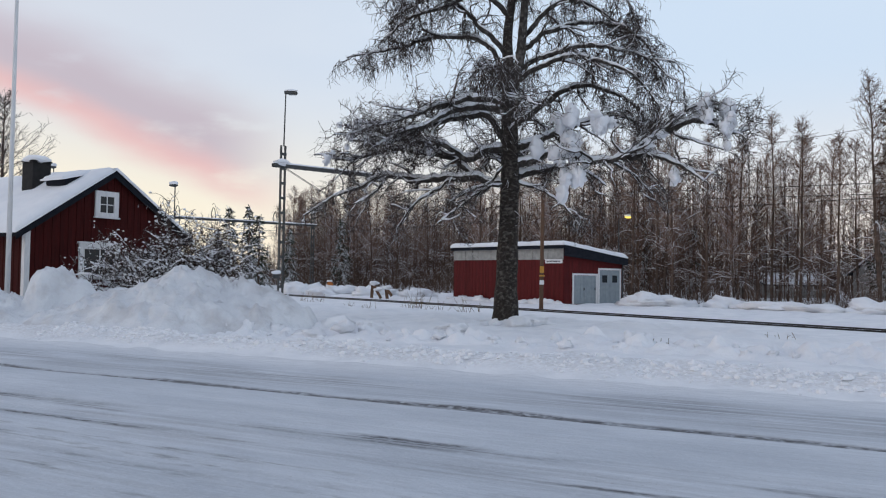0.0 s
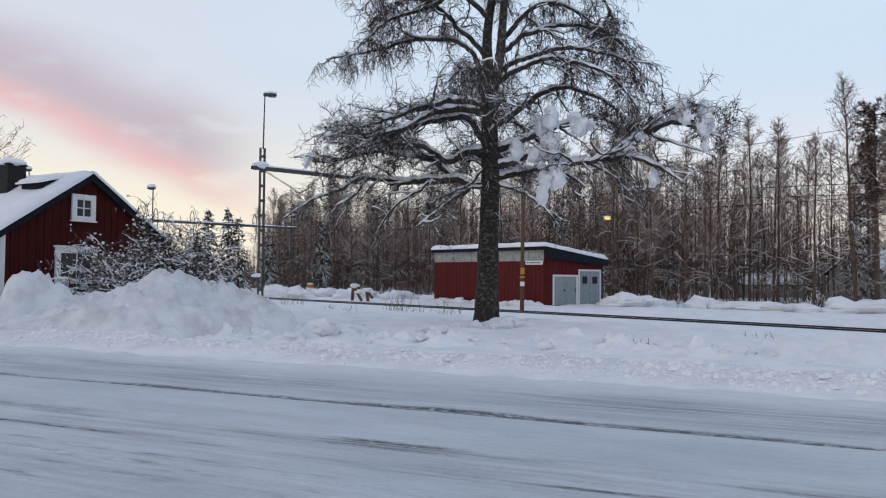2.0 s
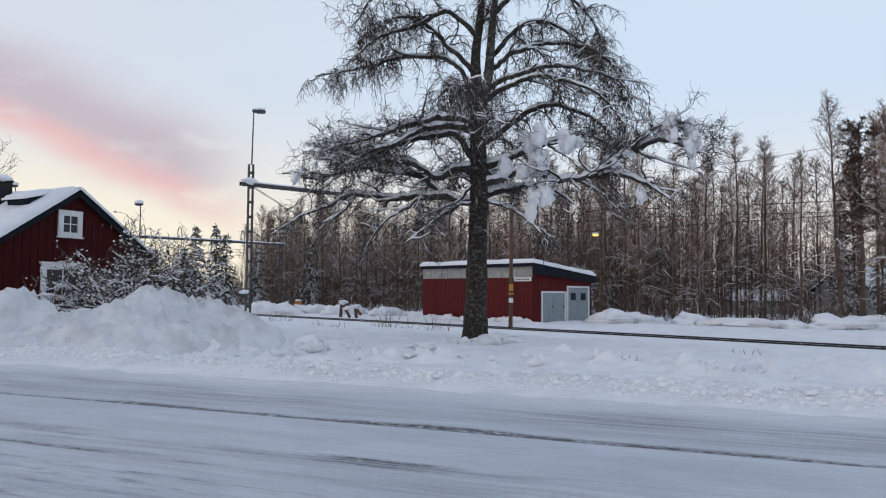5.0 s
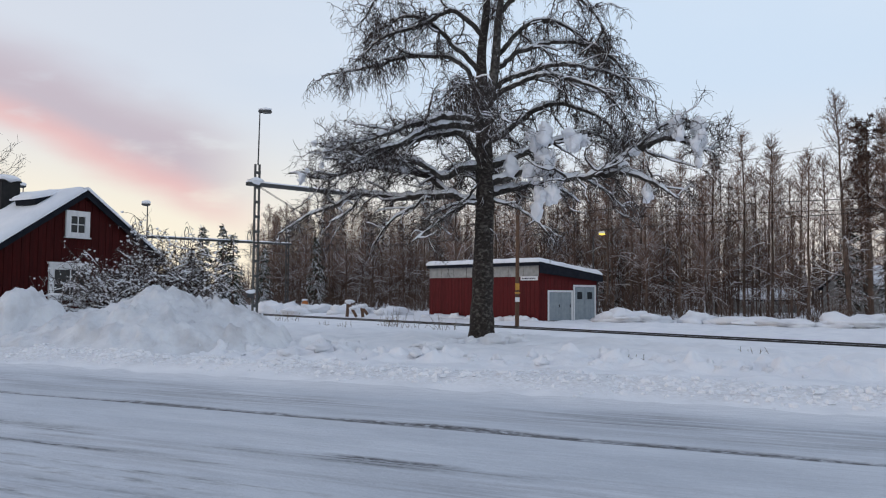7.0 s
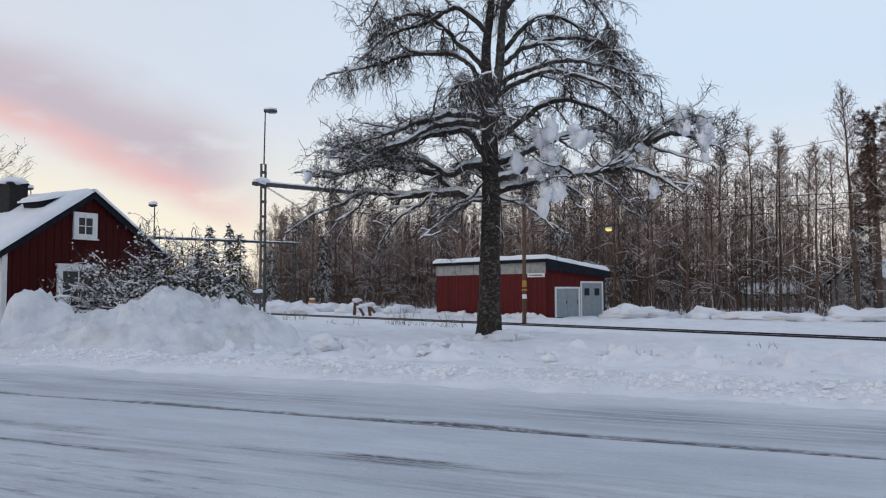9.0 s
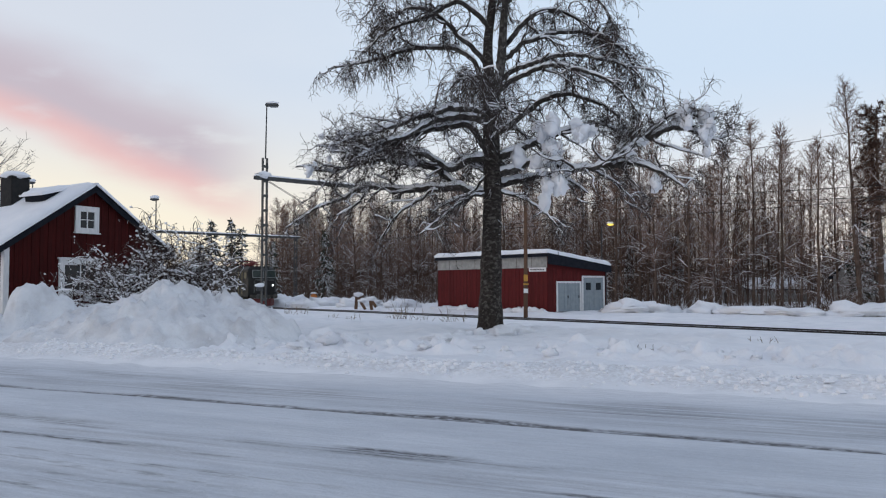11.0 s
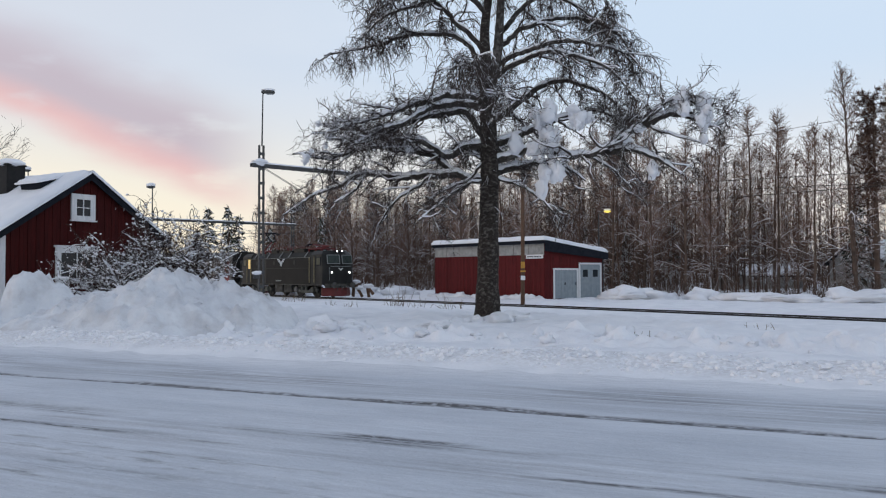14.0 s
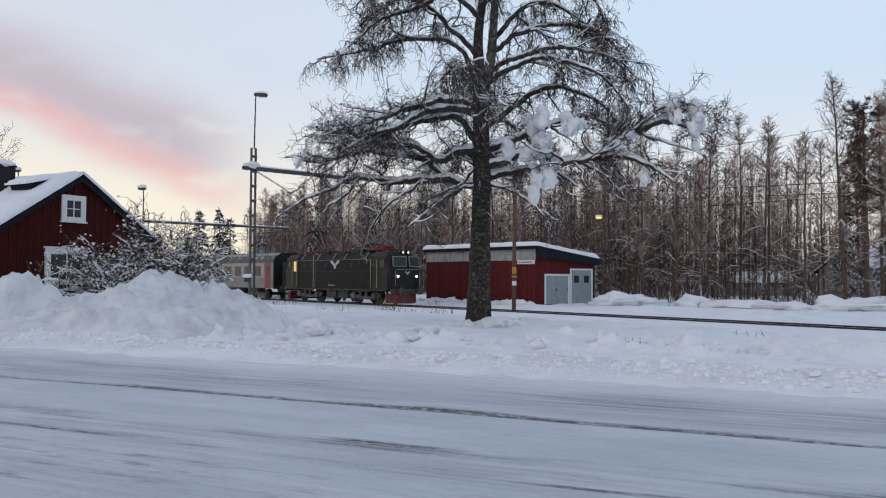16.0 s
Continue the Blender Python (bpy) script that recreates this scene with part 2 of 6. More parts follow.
class Geo:
    """Vertices and faces of one mesh."""

    def __init__(self):
        self.v, self.f, self.late = [], [], {}

    def add(self, verts, faces):
        o = len(self.v)
        self.v.extend(tuple(p) for p in verts)
        self.f.extend(tuple(i + o for i in q) for q in faces)
        return self

    def box(self, x0, x1, y0, y1, z0, z1, m=None):
        p = [(x, y, z) for z in (z0, z1) for y in (y0, y1) for x in (x0, x1)]
        if m:
            p = [m @ Vector(q) for q in p]
        return self.add(p, [(0, 2, 3, 1), (4, 5, 7, 6), (0, 1, 5, 4), (2, 6, 7, 3), (0, 4, 6, 2), (1, 3, 7, 5)])

    def tube(self, pts, radii, n=6, cap=True):
        pts = np.asarray(pts, float)
        k = len(pts)
        tan = np.gradient(pts, axis=0)
        tan /= np.linalg.norm(tan, axis=1)[:, None] + 1e-9
        ref = np.array([0, 0, 1.0]) if abs(tan[:, 2]).mean() < 0.85 else np.array([1.0, 0, 0])
        a = np.cross(tan, ref)
        a /= np.linalg.norm(a, axis=1)[:, None] + 1e-9
        b = np.cross(a, tan)
        r = np.broadcast_to(np.asarray(radii, float), (k,))[:, None, None]
        ang = np.arange(n) * 2 * math.pi / n
        ring = pts[:, None] + r * (a[:, None] * np.cos(ang)[None, :, None] + b[:, None] * np.sin(ang)[None, :, None])
        faces = [(i * n + j, (i + 1) * n + j, (i + 1) * n + (j + 1) % n, i * n + (j + 1) % n) for i in range(k - 1) for j in range(n)]
        if cap:
            faces += [tuple(range(n)), tuple(reversed(range((k - 1) * n, k * n)))]
        return self.add(ring.reshape(-1, 3).tolist(), faces)

    def twig(self, pts, radii, n=3):
        """A thin open tube; they are all worked out together when the mesh is made."""
        self.late.setdefault((len(pts), n), []).append((pts, np.broadcast_to(np.asarray(radii, float), (len(pts),))))

    def settle(self):
        for (k, n), rows in self.late.items():
            P = np.array([p for p, _ in rows], float)
            R = np.array([r for _, r in rows], float)
            tan = np.empty_like(P)
            tan[:, 1:-1] = P[:, 2:] - P[:, :-2]
            tan[:, 0], tan[:, -1] = P[:, 1] - P[:, 0], P[:, -1] - P[:, -2]
            tan /= np.linalg.norm(tan, axis=2, keepdims=True) + 1e-9
            up = np.abs(tan[:, :, 2]).mean(1) > 0.85
            ref = np.where(up[:, None], np.array([[1.0, 0, 0]]), np.array([[0, 0, 1.0]]))[:, None, :]
            a = np.cross(tan, ref)
            a /= np.linalg.norm(a, axis=2, keepdims=True) + 1e-9
            b = np.cross(a, tan)
            ang = np.arange(n) * 2 * math.pi / n + 0.5
            ring = P[:, :, None] + R[:, :, None, None] * (a[:, :, None] * np.cos(ang)[:, None] + b[:, :, None] * np.sin(ang)[:, None])
            one = np.array([(i * n + j, i * n + (j + 1) % n, (i + 1) * n + (j + 1) % n, (i + 1) * n + j) for i in range(k - 1) for j in range(n)])
            faces = one[None] + (np.arange(len(rows)) * k * n)[:, None, None] + len(self.v)
            self.v.extend(ring.reshape(-1, 3).tolist())
            self.f.extend(faces.reshape(-1, 4).tolist())
        self.late = {}

    def rod(self, p, q, r, r2=None, n=8):
        return self.tube([p, q], [r, r if r2 is None else r2], n)

    def prism(self, outline, axis, lo, hi):
        """An outline in the two other axes, drawn out along axis from lo to hi."""
        k = len(outline)
        put = {"x": lambda a, b, c: (c, a, b), "y": lambda a, b, c: (a, c, b), "z": lambda a, b, c: (a, b, c)}[axis]
        v = [put(a, b, c) for c in (lo, hi) for a, b in outline]
        f = [tuple(range(k)), tuple(reversed(range(k, 2 * k)))] + [(i, k + i, k + (i + 1) % k, (i + 1) % k) for i in range(k)]
        return self.add(v, f)

    def blob(self, c, rx, ry, rz, seed, rough=0.25, n=10, m=7):
        rng = random.Random(seed)
        o = Vector((rng.random() * 50, rng.random() * 50, rng.random() * 50))
        v, f = [], []
        for i in range(m + 1):
            th = math.pi * i / m
            for j in range(n):
                ph = 2 * math.pi * j / n
                d = Vector((math.sin(th) * math.cos(ph), math.sin(th) * math.sin(ph), math.cos(th)))
                s = 1 + rough * 2 * noise.noise(d * 1.7 + o)
                v.append((c[0] + d.x * rx * s, c[1] + d.y * ry * s, c[2] + d.z * rz * s))
        for i in range(m):
            for j in range(n):
                f.append((i * n + j, (i + 1) * n + j, (i + 1) * n + (j + 1) % n, i * n + (j + 1) % n))
        return self.add(v, f)

    def mesh(self, name, material, bevel=0.0, smooth=False):
        self.settle()
        me = bpy.data.meshes.new(name)
        me.from_pydata(self.v, [], self.f)
        if len(self.f) > 4000 and not bevel:
            if smooth:
                me.shade_smooth()
            me.materials.append(material)
            return me
        bm = bmesh.new()
        bm.from_mesh(me)
        if len(self.f) < 4000:
            bmesh.ops.recalc_face_normals(bm, faces=bm.faces)
        if bevel:
            bmesh.ops.bevel(bm, geom=bm.edges[:], offset=bevel, segments=2, affect="EDGES", clamp_overlap=True)
        bm.to_mesh(me)
        bm.free()
        if smooth:
            me.shade_smooth()
        me.materials.append(material)
        return me


def part(name, geo, material, parent=None, label="", bevel=0.0, smooth=False, at=None):
    ob = new(name, geo.mesh(name, material, bevel, smooth))
    ob.parent = parent
    if at is not None:
        ob.matrix_basis = at
    return tagged(ob, label)


def thing(name, m, label, category, group=""):
    ob = new(name)
    ob.matrix_basis = m
    return tagged(ob, label, category, group)


def vnoise(x, y, seed=0):
    """Smooth value noise on arrays, 0 to 1."""
    xi, yi = np.floor(x).astype(np.int64), np.floor(y).astype(np.int64)
    fx, fy = x - xi, y - yi
    fx, fy = fx * fx * (3 - 2 * fx), fy * fy * (3 - 2 * fy)

    def h(a, b):
        k = (a * 374761393 + b * 668265263 + seed * 974634777) & 0xFFFFFFFF
        k = ((k ^ (k >> 13)) * 1274126177) & 0xFFFFFFFF
        return ((k ^ (k >> 16)) & 0xFFFF) / 65535.0
    a, b, c, d = h(xi, yi), h(xi + 1, yi), h(xi, yi + 1), h(xi + 1, yi + 1)
    return (a * (1 - fx) + b * fx) * (1 - fy) + (c * (1 - fx) + d * fx) * fy


def fbm(x, y, seed=0, octaves=4, gain=0.5):
    s, amp, tot = 0, 1.0, 0
    for o in range(octaves):
        s = s + amp * vnoise(x * 2 ** o + 17.3 * o, y * 2 ** o - 9.1 * o, seed + o)
        tot += amp
        amp *= gain
    return s / tot


def sstep(v, lo, hi):
    t = np.clip((v - lo) / (hi - lo), 0, 1)
    return t * t * (3 - 2 * t)


def sheet(name, X, Y, Z, material, label="", smooth=True):
    r, c = X.shape
    me = bpy.data.meshes.new(name)
    i = np.arange(r * c).reshape(r, c)
    quads = np.stack([i[:-1, :-1], i[:-1, 1:], i[1:, 1:], i[1:, :-1]], -1).reshape(-1, 4)
    me.from_pydata(np.stack([X, Y, Z], -1).reshape(-1, 3).tolist(), [], quads.tolist())
    if smooth:
        me.shade_smooth()
    me.materials.append(material)
    return tagged(new(name, me), label)


# ---- plan: directions of the road and of the railway ----
ROAD_D, ROAD_N = (0.898, -0.439), (0.439, 0.898)
RAIL_D, RAIL_N = (0.629, -0.777), (0.777, 0.629)
RAIL_C, RAIL_Z = 36.3, -0.45
ROAD_FAR = 12.0
RAIL_TURN = math.degrees(math.atan2(RAIL_D[1], RAIL_D[0]))


def on_rail(s, n=0.0, z=0.0):
    """A point s along the railway and n beyond its middle, z above the rail's top."""
    return (RAIL_D[0] * s + RAIL_N[0] * (RAIL_C + n), RAIL_D[1] * s + RAIL_N[1] * (RAIL_C + n), RAIL_Z + z)


def ground_z(x, y):
    nr = ROAD_N[0] * x + ROAD_N[1] * y
    nt = RAIL_N[0] * x + RAIL_N[1] * y - RAIL_C
    al = ROAD_D[0] * x + ROAD_D[1] * y
    z = -0.66 * sstep(nt, -17.0, -5.0)
    field = sstep(nr, ROAD_FAR - 0.2, ROAD_FAR + 1.5)
    z = z + field * (0.05 + 0.20 * (fbm(x * 0.55, y * 0.55, 3) - 0.5) * sstep(nt, -6.0, -13.0))
    # ploughed edge with lumps
    edge = np.exp(-((nr - ROAD_FAR - 1.5 - 0.7 * (fbm(al * 0.3, nr * 0.1, 9) - 0.5)) / 0.95) ** 2)
    z = z + edge * (0.06 + 0.22 * fbm(x * 1.3 + y * 0.7, y * 1.3 - x * 0.7, 5, 5, 0.6))
    belt = sstep(nr, ROAD_FAR + 0.3, ROAD_FAR + 0.9) * sstep(nr, ROAD_FAR + 2.6, ROAD_FAR + 1.6)
    z = z + belt * 0.08 * (fbm(x * 2.3 + y * 1.6, y * 2.3 - x * 1.6, 11, 5, 0.75) - 0.5)
    z = z + field * (0.25 + 0.75 * sstep(nt, -5.0, -12.0)) * 0.13 * (fbm(x * 1.8 + y * 1.1, y * 1.8 - x * 1.1, 14, 5, 0.65) - 0.5)
    mound = sstep(nr, ROAD_FAR + 2.0, ROAD_FAR + 5.0) * sstep(nt, -9.0, -15.0)
    z = z + mound * 0.26 * np.maximum(0, fbm(x * 0.9, y * 0.9, 21, 4, 0.55) - 0.47) * 2
    # rail bed and the bank beyond it
    z = z - 0.03 * np.exp(-(nt / 1.9) ** 4)
    far = sstep(nt, 2.4, 4.5)
    z = z + far * (0.16 + 0.5 * np.maximum(0, fbm(x * 0.35, y * 0.35, 31, 4) - 0.40))
    z = z + 0.9 * sstep(nt, 40, 120)
    bed = np.exp(-(nt / 2.9) ** 6)
    z = z * (1 - bed) - 0.525 * bed
    return np.where(nr < ROAD_FAR - 0.15, z - 0.05, z)


def ground_at(x, y):
    return float(ground_z(np.array([float(x)]), np.array([float(y)]))[0])


def axis_steps(stops):
    out = []
    for (a, b, step) in stops:
        out.append(np.arange(a, b, step))
    return np.concatenate(out + [np.array([stops[-1][1]])])


def make_ground():
    xs = axis_steps([(-900, -120, 60), (-120, -40, 4), (-40, -16, 0.5), (-16, 16, 0.14), (16, 40, 0.4), (40, 120, 4), (120, 900, 60)])
    ys = axis_steps([(-900, -60, 60), (-60, 4, 4), (4, 26, 0.13), (26, 32, 0.2), (32, 60, 0.35), (60, 120, 1.2), (120, 240, 8), (240, 1500, 90)])
    X, Y = np.meshgrid(xs, ys)
    tagged(sheet("ground", X, Y, ground_z(X, Y), GROUND_SNOW, "snow-covered ground with lumpy ploughed edges"), category="ground", kind="structure")
def road_material():
    m = bpy.data.materials.new("packed_road_snow")
    m.use_nodes = True
    N, L = m.node_tree.nodes, m.node_tree.links
    b = N["Principled BSDF"]
    tc = N.new("ShaderNodeTexCoord")
    sep = N.new("ShaderNodeSeparateXYZ")
    L.new(tc.outputs["Object"], sep.inputs[0])

    def fac(scale, stretch, detail=5.0):
        mp = N.new("ShaderNodeMapping")
        mp.inputs["Scale"].default_value = stretch
        L.new(tc.outputs["Object"], mp.inputs[0])
        n = N.new("ShaderNodeTexNoise")
        n.inputs["Scale"].default_value, n.inputs["Detail"].default_value = scale, detail
        L.new(mp.outputs[0], n.inputs["Vector"])
        return n.outputs["Fac"]

    def calc(op, a, c=None, d=None):
        n = N.new("ShaderNodeMath")
        n.operation = op
        for i, v in enumerate((a, c, d)):
            if v is None:
                continue
            if isinstance(v, (int, float)):
                n.inputs[i].default_value = v
            else:
                L.new(v, n.inputs[i])
        return n.outputs[0]

    def ramp(v, lo, hi):
        n = N.new("ShaderNodeMapRange")
        L.new(v, n.inputs[0])
        n.inputs[1].default_value, n.inputs[2].default_value = lo, hi
        return n.outputs[0]

    def mix(f, a, c):
        n = N.new("ShaderNodeMix")
        n.data_type = "RGBA"
        for sock, v in ((n.inputs[0], f), (n.inputs[6], a), (n.inputs[7], c)):
            if isinstance(v, tuple):
                sock.default_value = (*v, 1)
            else:
                L.new(v, sock)
        return n.outputs[2]

    wob = calc("MULTIPLY", calc("SUBTRACT", fac(0.5, (0.6, 0.3, 1)), 0.5), 0.35)
    across = calc("ADD", sep.outputs[1], wob)

    def band(middle, half, soft):
        d = calc("ABSOLUTE", calc("SUBTRACT", across, middle))
        return ramp(d, half + soft, half)

    col = mix(ramp(fac(1.1, (0.35, 1, 1)), 0.35, 0.65), (0.49, 0.53, 0.59), (0.60, 0.64, 0.70))
    col = mix(ramp(across, 10.7, 11.8), col, (0.72, 0.74, 0.78))
    # polished wheel tracks
    for middle, half, soft, amount in ((10.35, 0.35, 0.6, 0.95), (9.45, 0.25, 0.45, 0.7), (6.35, 0.25, 0.6, 0.8), (4.75, 0.3, 0.6, 0.35), (3.6, 0.2, 0.4, 0.3)):
        k = calc("MULTIPLY", band(middle, half, soft), calc("MULTIPLY", ramp(fac(3.2, (0.13, 3.0, 1), 8.0), 0.38, 0.64), amount))
        k = calc("MULTIPLY", k, ramp(fac(0.55, (0.5, 1.2, 1), 3.0), 0.36, 0.62))
        col = mix(k, col, (0.24, 0.25, 0.28))
    # narrow lines worn to the dark road
    for middle, half, lo, hi in ((8.78, 0.06, 0.12, 0.34), (6.85, 0.02, 0.46, 0.60), (6.72, 0.012, 0.42, 0.58), (6.05, 0.02, 0.42, 0.58), (6.6, 0.012, 0.46, 0.62)):
        k = calc("MULTIPLY", calc("MULTIPLY", band(middle, half, 0.06), ramp(fac(5.0, (0.4, 3.0, 1), 6.0), 0.20, 0.46)), ramp(fac(0.8, (0.5, 1.5, 1), 6.0), lo, hi))
        k = calc("MULTIPLY", k, ramp(fac(17, (0.5, 1.2, 1), 4.0), 0.22, 0.50))
        col = mix(k, col, (0.075, 0.075, 0.08))
    # broken scrapes nearer the road's edge
    jag = calc("MULTIPLY_ADD", calc("SUBTRACT", fac(2.2, (0.5, 1.0, 1), 5.0), 0.5), 0.30, across)
    for middle, half in ((5.45, 0.02), (5.18, 0.02), (4.95, 0.03), (4.72, 0.02), (4.5, 0.02), (4.2, 0.02)):
        d = calc("ABSOLUTE", calc("SUBTRACT", jag, middle))
        k = calc("MULTIPLY", ramp(d, half + 0.07, half), ramp(fac(6.0, (0.3, 2.0, 1), 8.0), 0.46, 0.62))
        k = calc("MULTIPLY", k, ramp(fac(0.9, (0.5, 1.3, 1), 3.0), 0.42, 0.60))
        col = mix(calc("MULTIPLY", k, 0.85), col, (0.12, 0.125, 0.135))
    # fine mottling of scraped and refrozen snow
    col = mix(calc("MULTIPLY", ramp(fac(7.0, (0.35, 2.2, 1), 9.0), 0.42, 0.66), 0.30), col, (0.38, 0.41, 0.46))
    col = mix(calc("MULTIPLY", ramp(fac(22.0, (0.6, 1.3, 1), 5.0), 0.50, 0.72), 0.28), col, (0.70, 0.73, 0.78))
    # grit
    col = mix(calc("MULTIPLY", ramp(fac(40, (1, 1, 1), 2.0), 0.66, 0.74), 0.35), col, (0.2, 0.19, 0.19))
    L.new(col, b.inputs["Base Color"])
    L.new(ramp(fac(2.0, (0.15, 2, 1)), 0.3, 0.7), b.inputs["Roughness"])
    b.inputs["Roughness"].links[0].from_node.inputs[3].default_value = 0.45
    b.inputs["Roughness"].links[0].from_node.inputs[4].default_value = 0.75
    b.inputs["Specular IOR Level"].default_value = 0.3
    bn = N.new("ShaderNodeBump")
    bn.inputs["Strength"].default_value, bn.inputs["Distance"].default_value = 0.6, 0.03
    rough = calc("ADD", fac(9, (0.25, 1.6, 1), 6.0), calc("MULTIPLY", fac(26, (0.8, 1, 1), 5.0), 0.7))
    L.new(rough, bn.inputs["Height"])
    L.new(bn.outputs[0], b.inputs["Normal"])
    return m


def make_road():
    xs = axis_steps([(-160, -30, 5), (-30, 16, 0.14), (16, 160, 5)])
    ys = axis_steps([(-3, 2.5, 0.4), (2.5, 11.9, 0.045)])
    X, Y = np.meshgrid(xs, ys)
    Z = 0.03 * (fbm(X * 0.35, Y * 0.9, 41) - 0.5) + 0.016 * (fbm(X * 0.5, Y * 4.0, 43, 3) - 0.5)
    for c, w, d in ((8.78, 0.09, 0.03), (10.35, 0.4, 0.02), (6.85, 0.12, 0.02), (6.2, 0.3, 0.02), (4.88, 0.25, 0.03)):
        Z = Z - d * np.exp(-((Y - c) / w) ** 2)
    Z = Z + 0.02 * np.exp(-((Y - 9.0) / 0.12) ** 2) * fbm(X * 1.5, Y, 44)
    Z = Z + 0.08 * sstep(Y, 11.0, 11.9) * fbm(X * 1.6, Y * 1.6, 45)
    ob = sheet("road", X, Y, Z, road_material(), "road of packed grey snow with worn dark wheel tracks")
    ob.matrix_basis = pose(0, 0, 0, 0, 0, math.degrees(math.atan2(ROAD_D[1], ROAD_D[0])))
    tagged(ob, category="road", kind="structure")


def heap_surface(x, y, bumps):
    z = np.zeros_like(x)
    for cx, cy, rx, ry, h, p in bumps:
        d = np.sqrt(((x - cx) / rx) ** 2 + ((y - cy) / ry) ** 2)
        z = np.maximum(z, h * np.clip(1 - d ** p, 0, 1))
    return z


def make_heap():
    """Ploughed heap beside the road: a broad dome with a slab and a blunt knob towards its end."""
    xs, ys = np.arange(-17, -3.2, 0.07), np.arange(17.6, 26.4, 0.07)
    X, Y = np.meshgrid(xs, ys)
    wx = X + 0.8 * (fbm(X * 0.6, Y * 0.6, 61) - 0.5)
    wy = Y + 0.8 * (fbm(X * 0.6, Y * 0.6, 62) - 0.5)
    bumps = ((-7.1, 21.8, 2.9, 2.9, 1.66, 1.6), (-5.5, 21.9, 2.0, 2.2, 1.32, 1.9), (-9.2, 22.2, 2.3, 2.6, 1.0, 1.7), (-10.75, 21.9, 0.62, 1.0, 1.66, 4.0),
             (-10.2, 22.0, 0.8, 1.0, 1.30, 2.6), (-12.6, 22.0, 2.4, 2.6, 0.95, 1.8), (-14.5, 22, 2.4, 2.4, 0.6, 1.8), (-4.75, 21.7, 1.25, 1.8, 0.92, 1.9))
    H = heap_surface(wx, wy, bumps)
    for a in range(2):
        H[1:-1, 1:-1] = 0.5 * H[1:-1, 1:-1] + 0.125 * (H[:-2, 1:-1] + H[2:, 1:-1] + H[1:-1, :-2] + H[1:-1, 2:])
    on = sstep(H, 0.05, 0.5)
    H = H + on * (0.26 * (fbm(X * 1.1, Y * 1.1, 63, 5, 0.55) - 0.5) + 0.22 * (np.abs(fbm(X * 2.2 + Y, Y * 2.2 - X, 64, 4) - 0.5) * 2 - 0.3) + 0.24 * (fbm(X * 3.4 - Y * 2, Y * 4.1 + X * 2, 66, 3, 0.6) - 0.5))
    H = H + on * 0.20 * np.maximum(0, fbm(X * 4.4 + 2 * Y, Y * 4.4 - 2 * X, 68, 4, 0.6) - 0.48) * 3 * sstep(fbm(X * 0.7, Y * 0.7, 69), 0.35, 0.6)
    Z = ground_z(X, Y) - 0.06 + H
    tagged(sheet("snowbank", X, Y, Z, HEAP_SNOW, "tall lumpy heap of ploughed snow beside the road"), category="snow heap")


def small_mounds():
    rng = random.Random(7)
    k = 0
    for x, y, r, h in ((-0.95, 19.2, 0.42, 0.34), (-0.3, 19.8, 0.35, 0.22), (-1.9, 20.6, 0.6, 0.36), (4.4, 18.3, 0.42, 0.30), (5.6, 17.9, 0.3, 0.2), (2.6, 25.4, 0.8, 0.4),
                       (1.3, 24.9, 0.5, 0.3), (-2.8, 21.4, 0.7, 0.35), (0.4, 21.6, 0.5, 0.25), (-3.2, 19.6, 0.45, 0.25), (20.4, 58.5, 1.7, 1.05), (14.9, 57.8, 2.2, 1.0),
                       (27.5, 50.0, 2.6, 0.9), (30.5, 51.5, 2.6, 0.9), (24.0, 53.5, 3.0, 0.55), (-2.6, 72.0, 2.0, 1.0), (-6.5, 75.5, 1.8, 0.9), (-10.5, 79.0, 2.2, 1.1), (-14.5, 83.5, 2.6, 1.2)):
        g = Geo()
        for q in range(5 if r > 1 else 3):
            a = rng.uniform(0, 6.28)
            e = r * rng.uniform(0.0, 0.6)
            w = r * rng.uniform(0.45, 0.75)
            g.blob((math.cos(a) * e * 1.5, math.sin(a) * e, -h * 0.2), w * 1.2, w, h * rng.uniform(0.4, 0.8), k * 7 + q, 0.42, 16, 10)
        ob = part("mound", g, SNOW, smooth=True, at=pose(x, y, ground_at(x, y) + h * 0.25, 0, 0, rng.uniform(0, 360)))
        tagged(ob, "rounded lump of ploughed snow on the snowfield", "snow mound", "snow mounds")
        k += 1


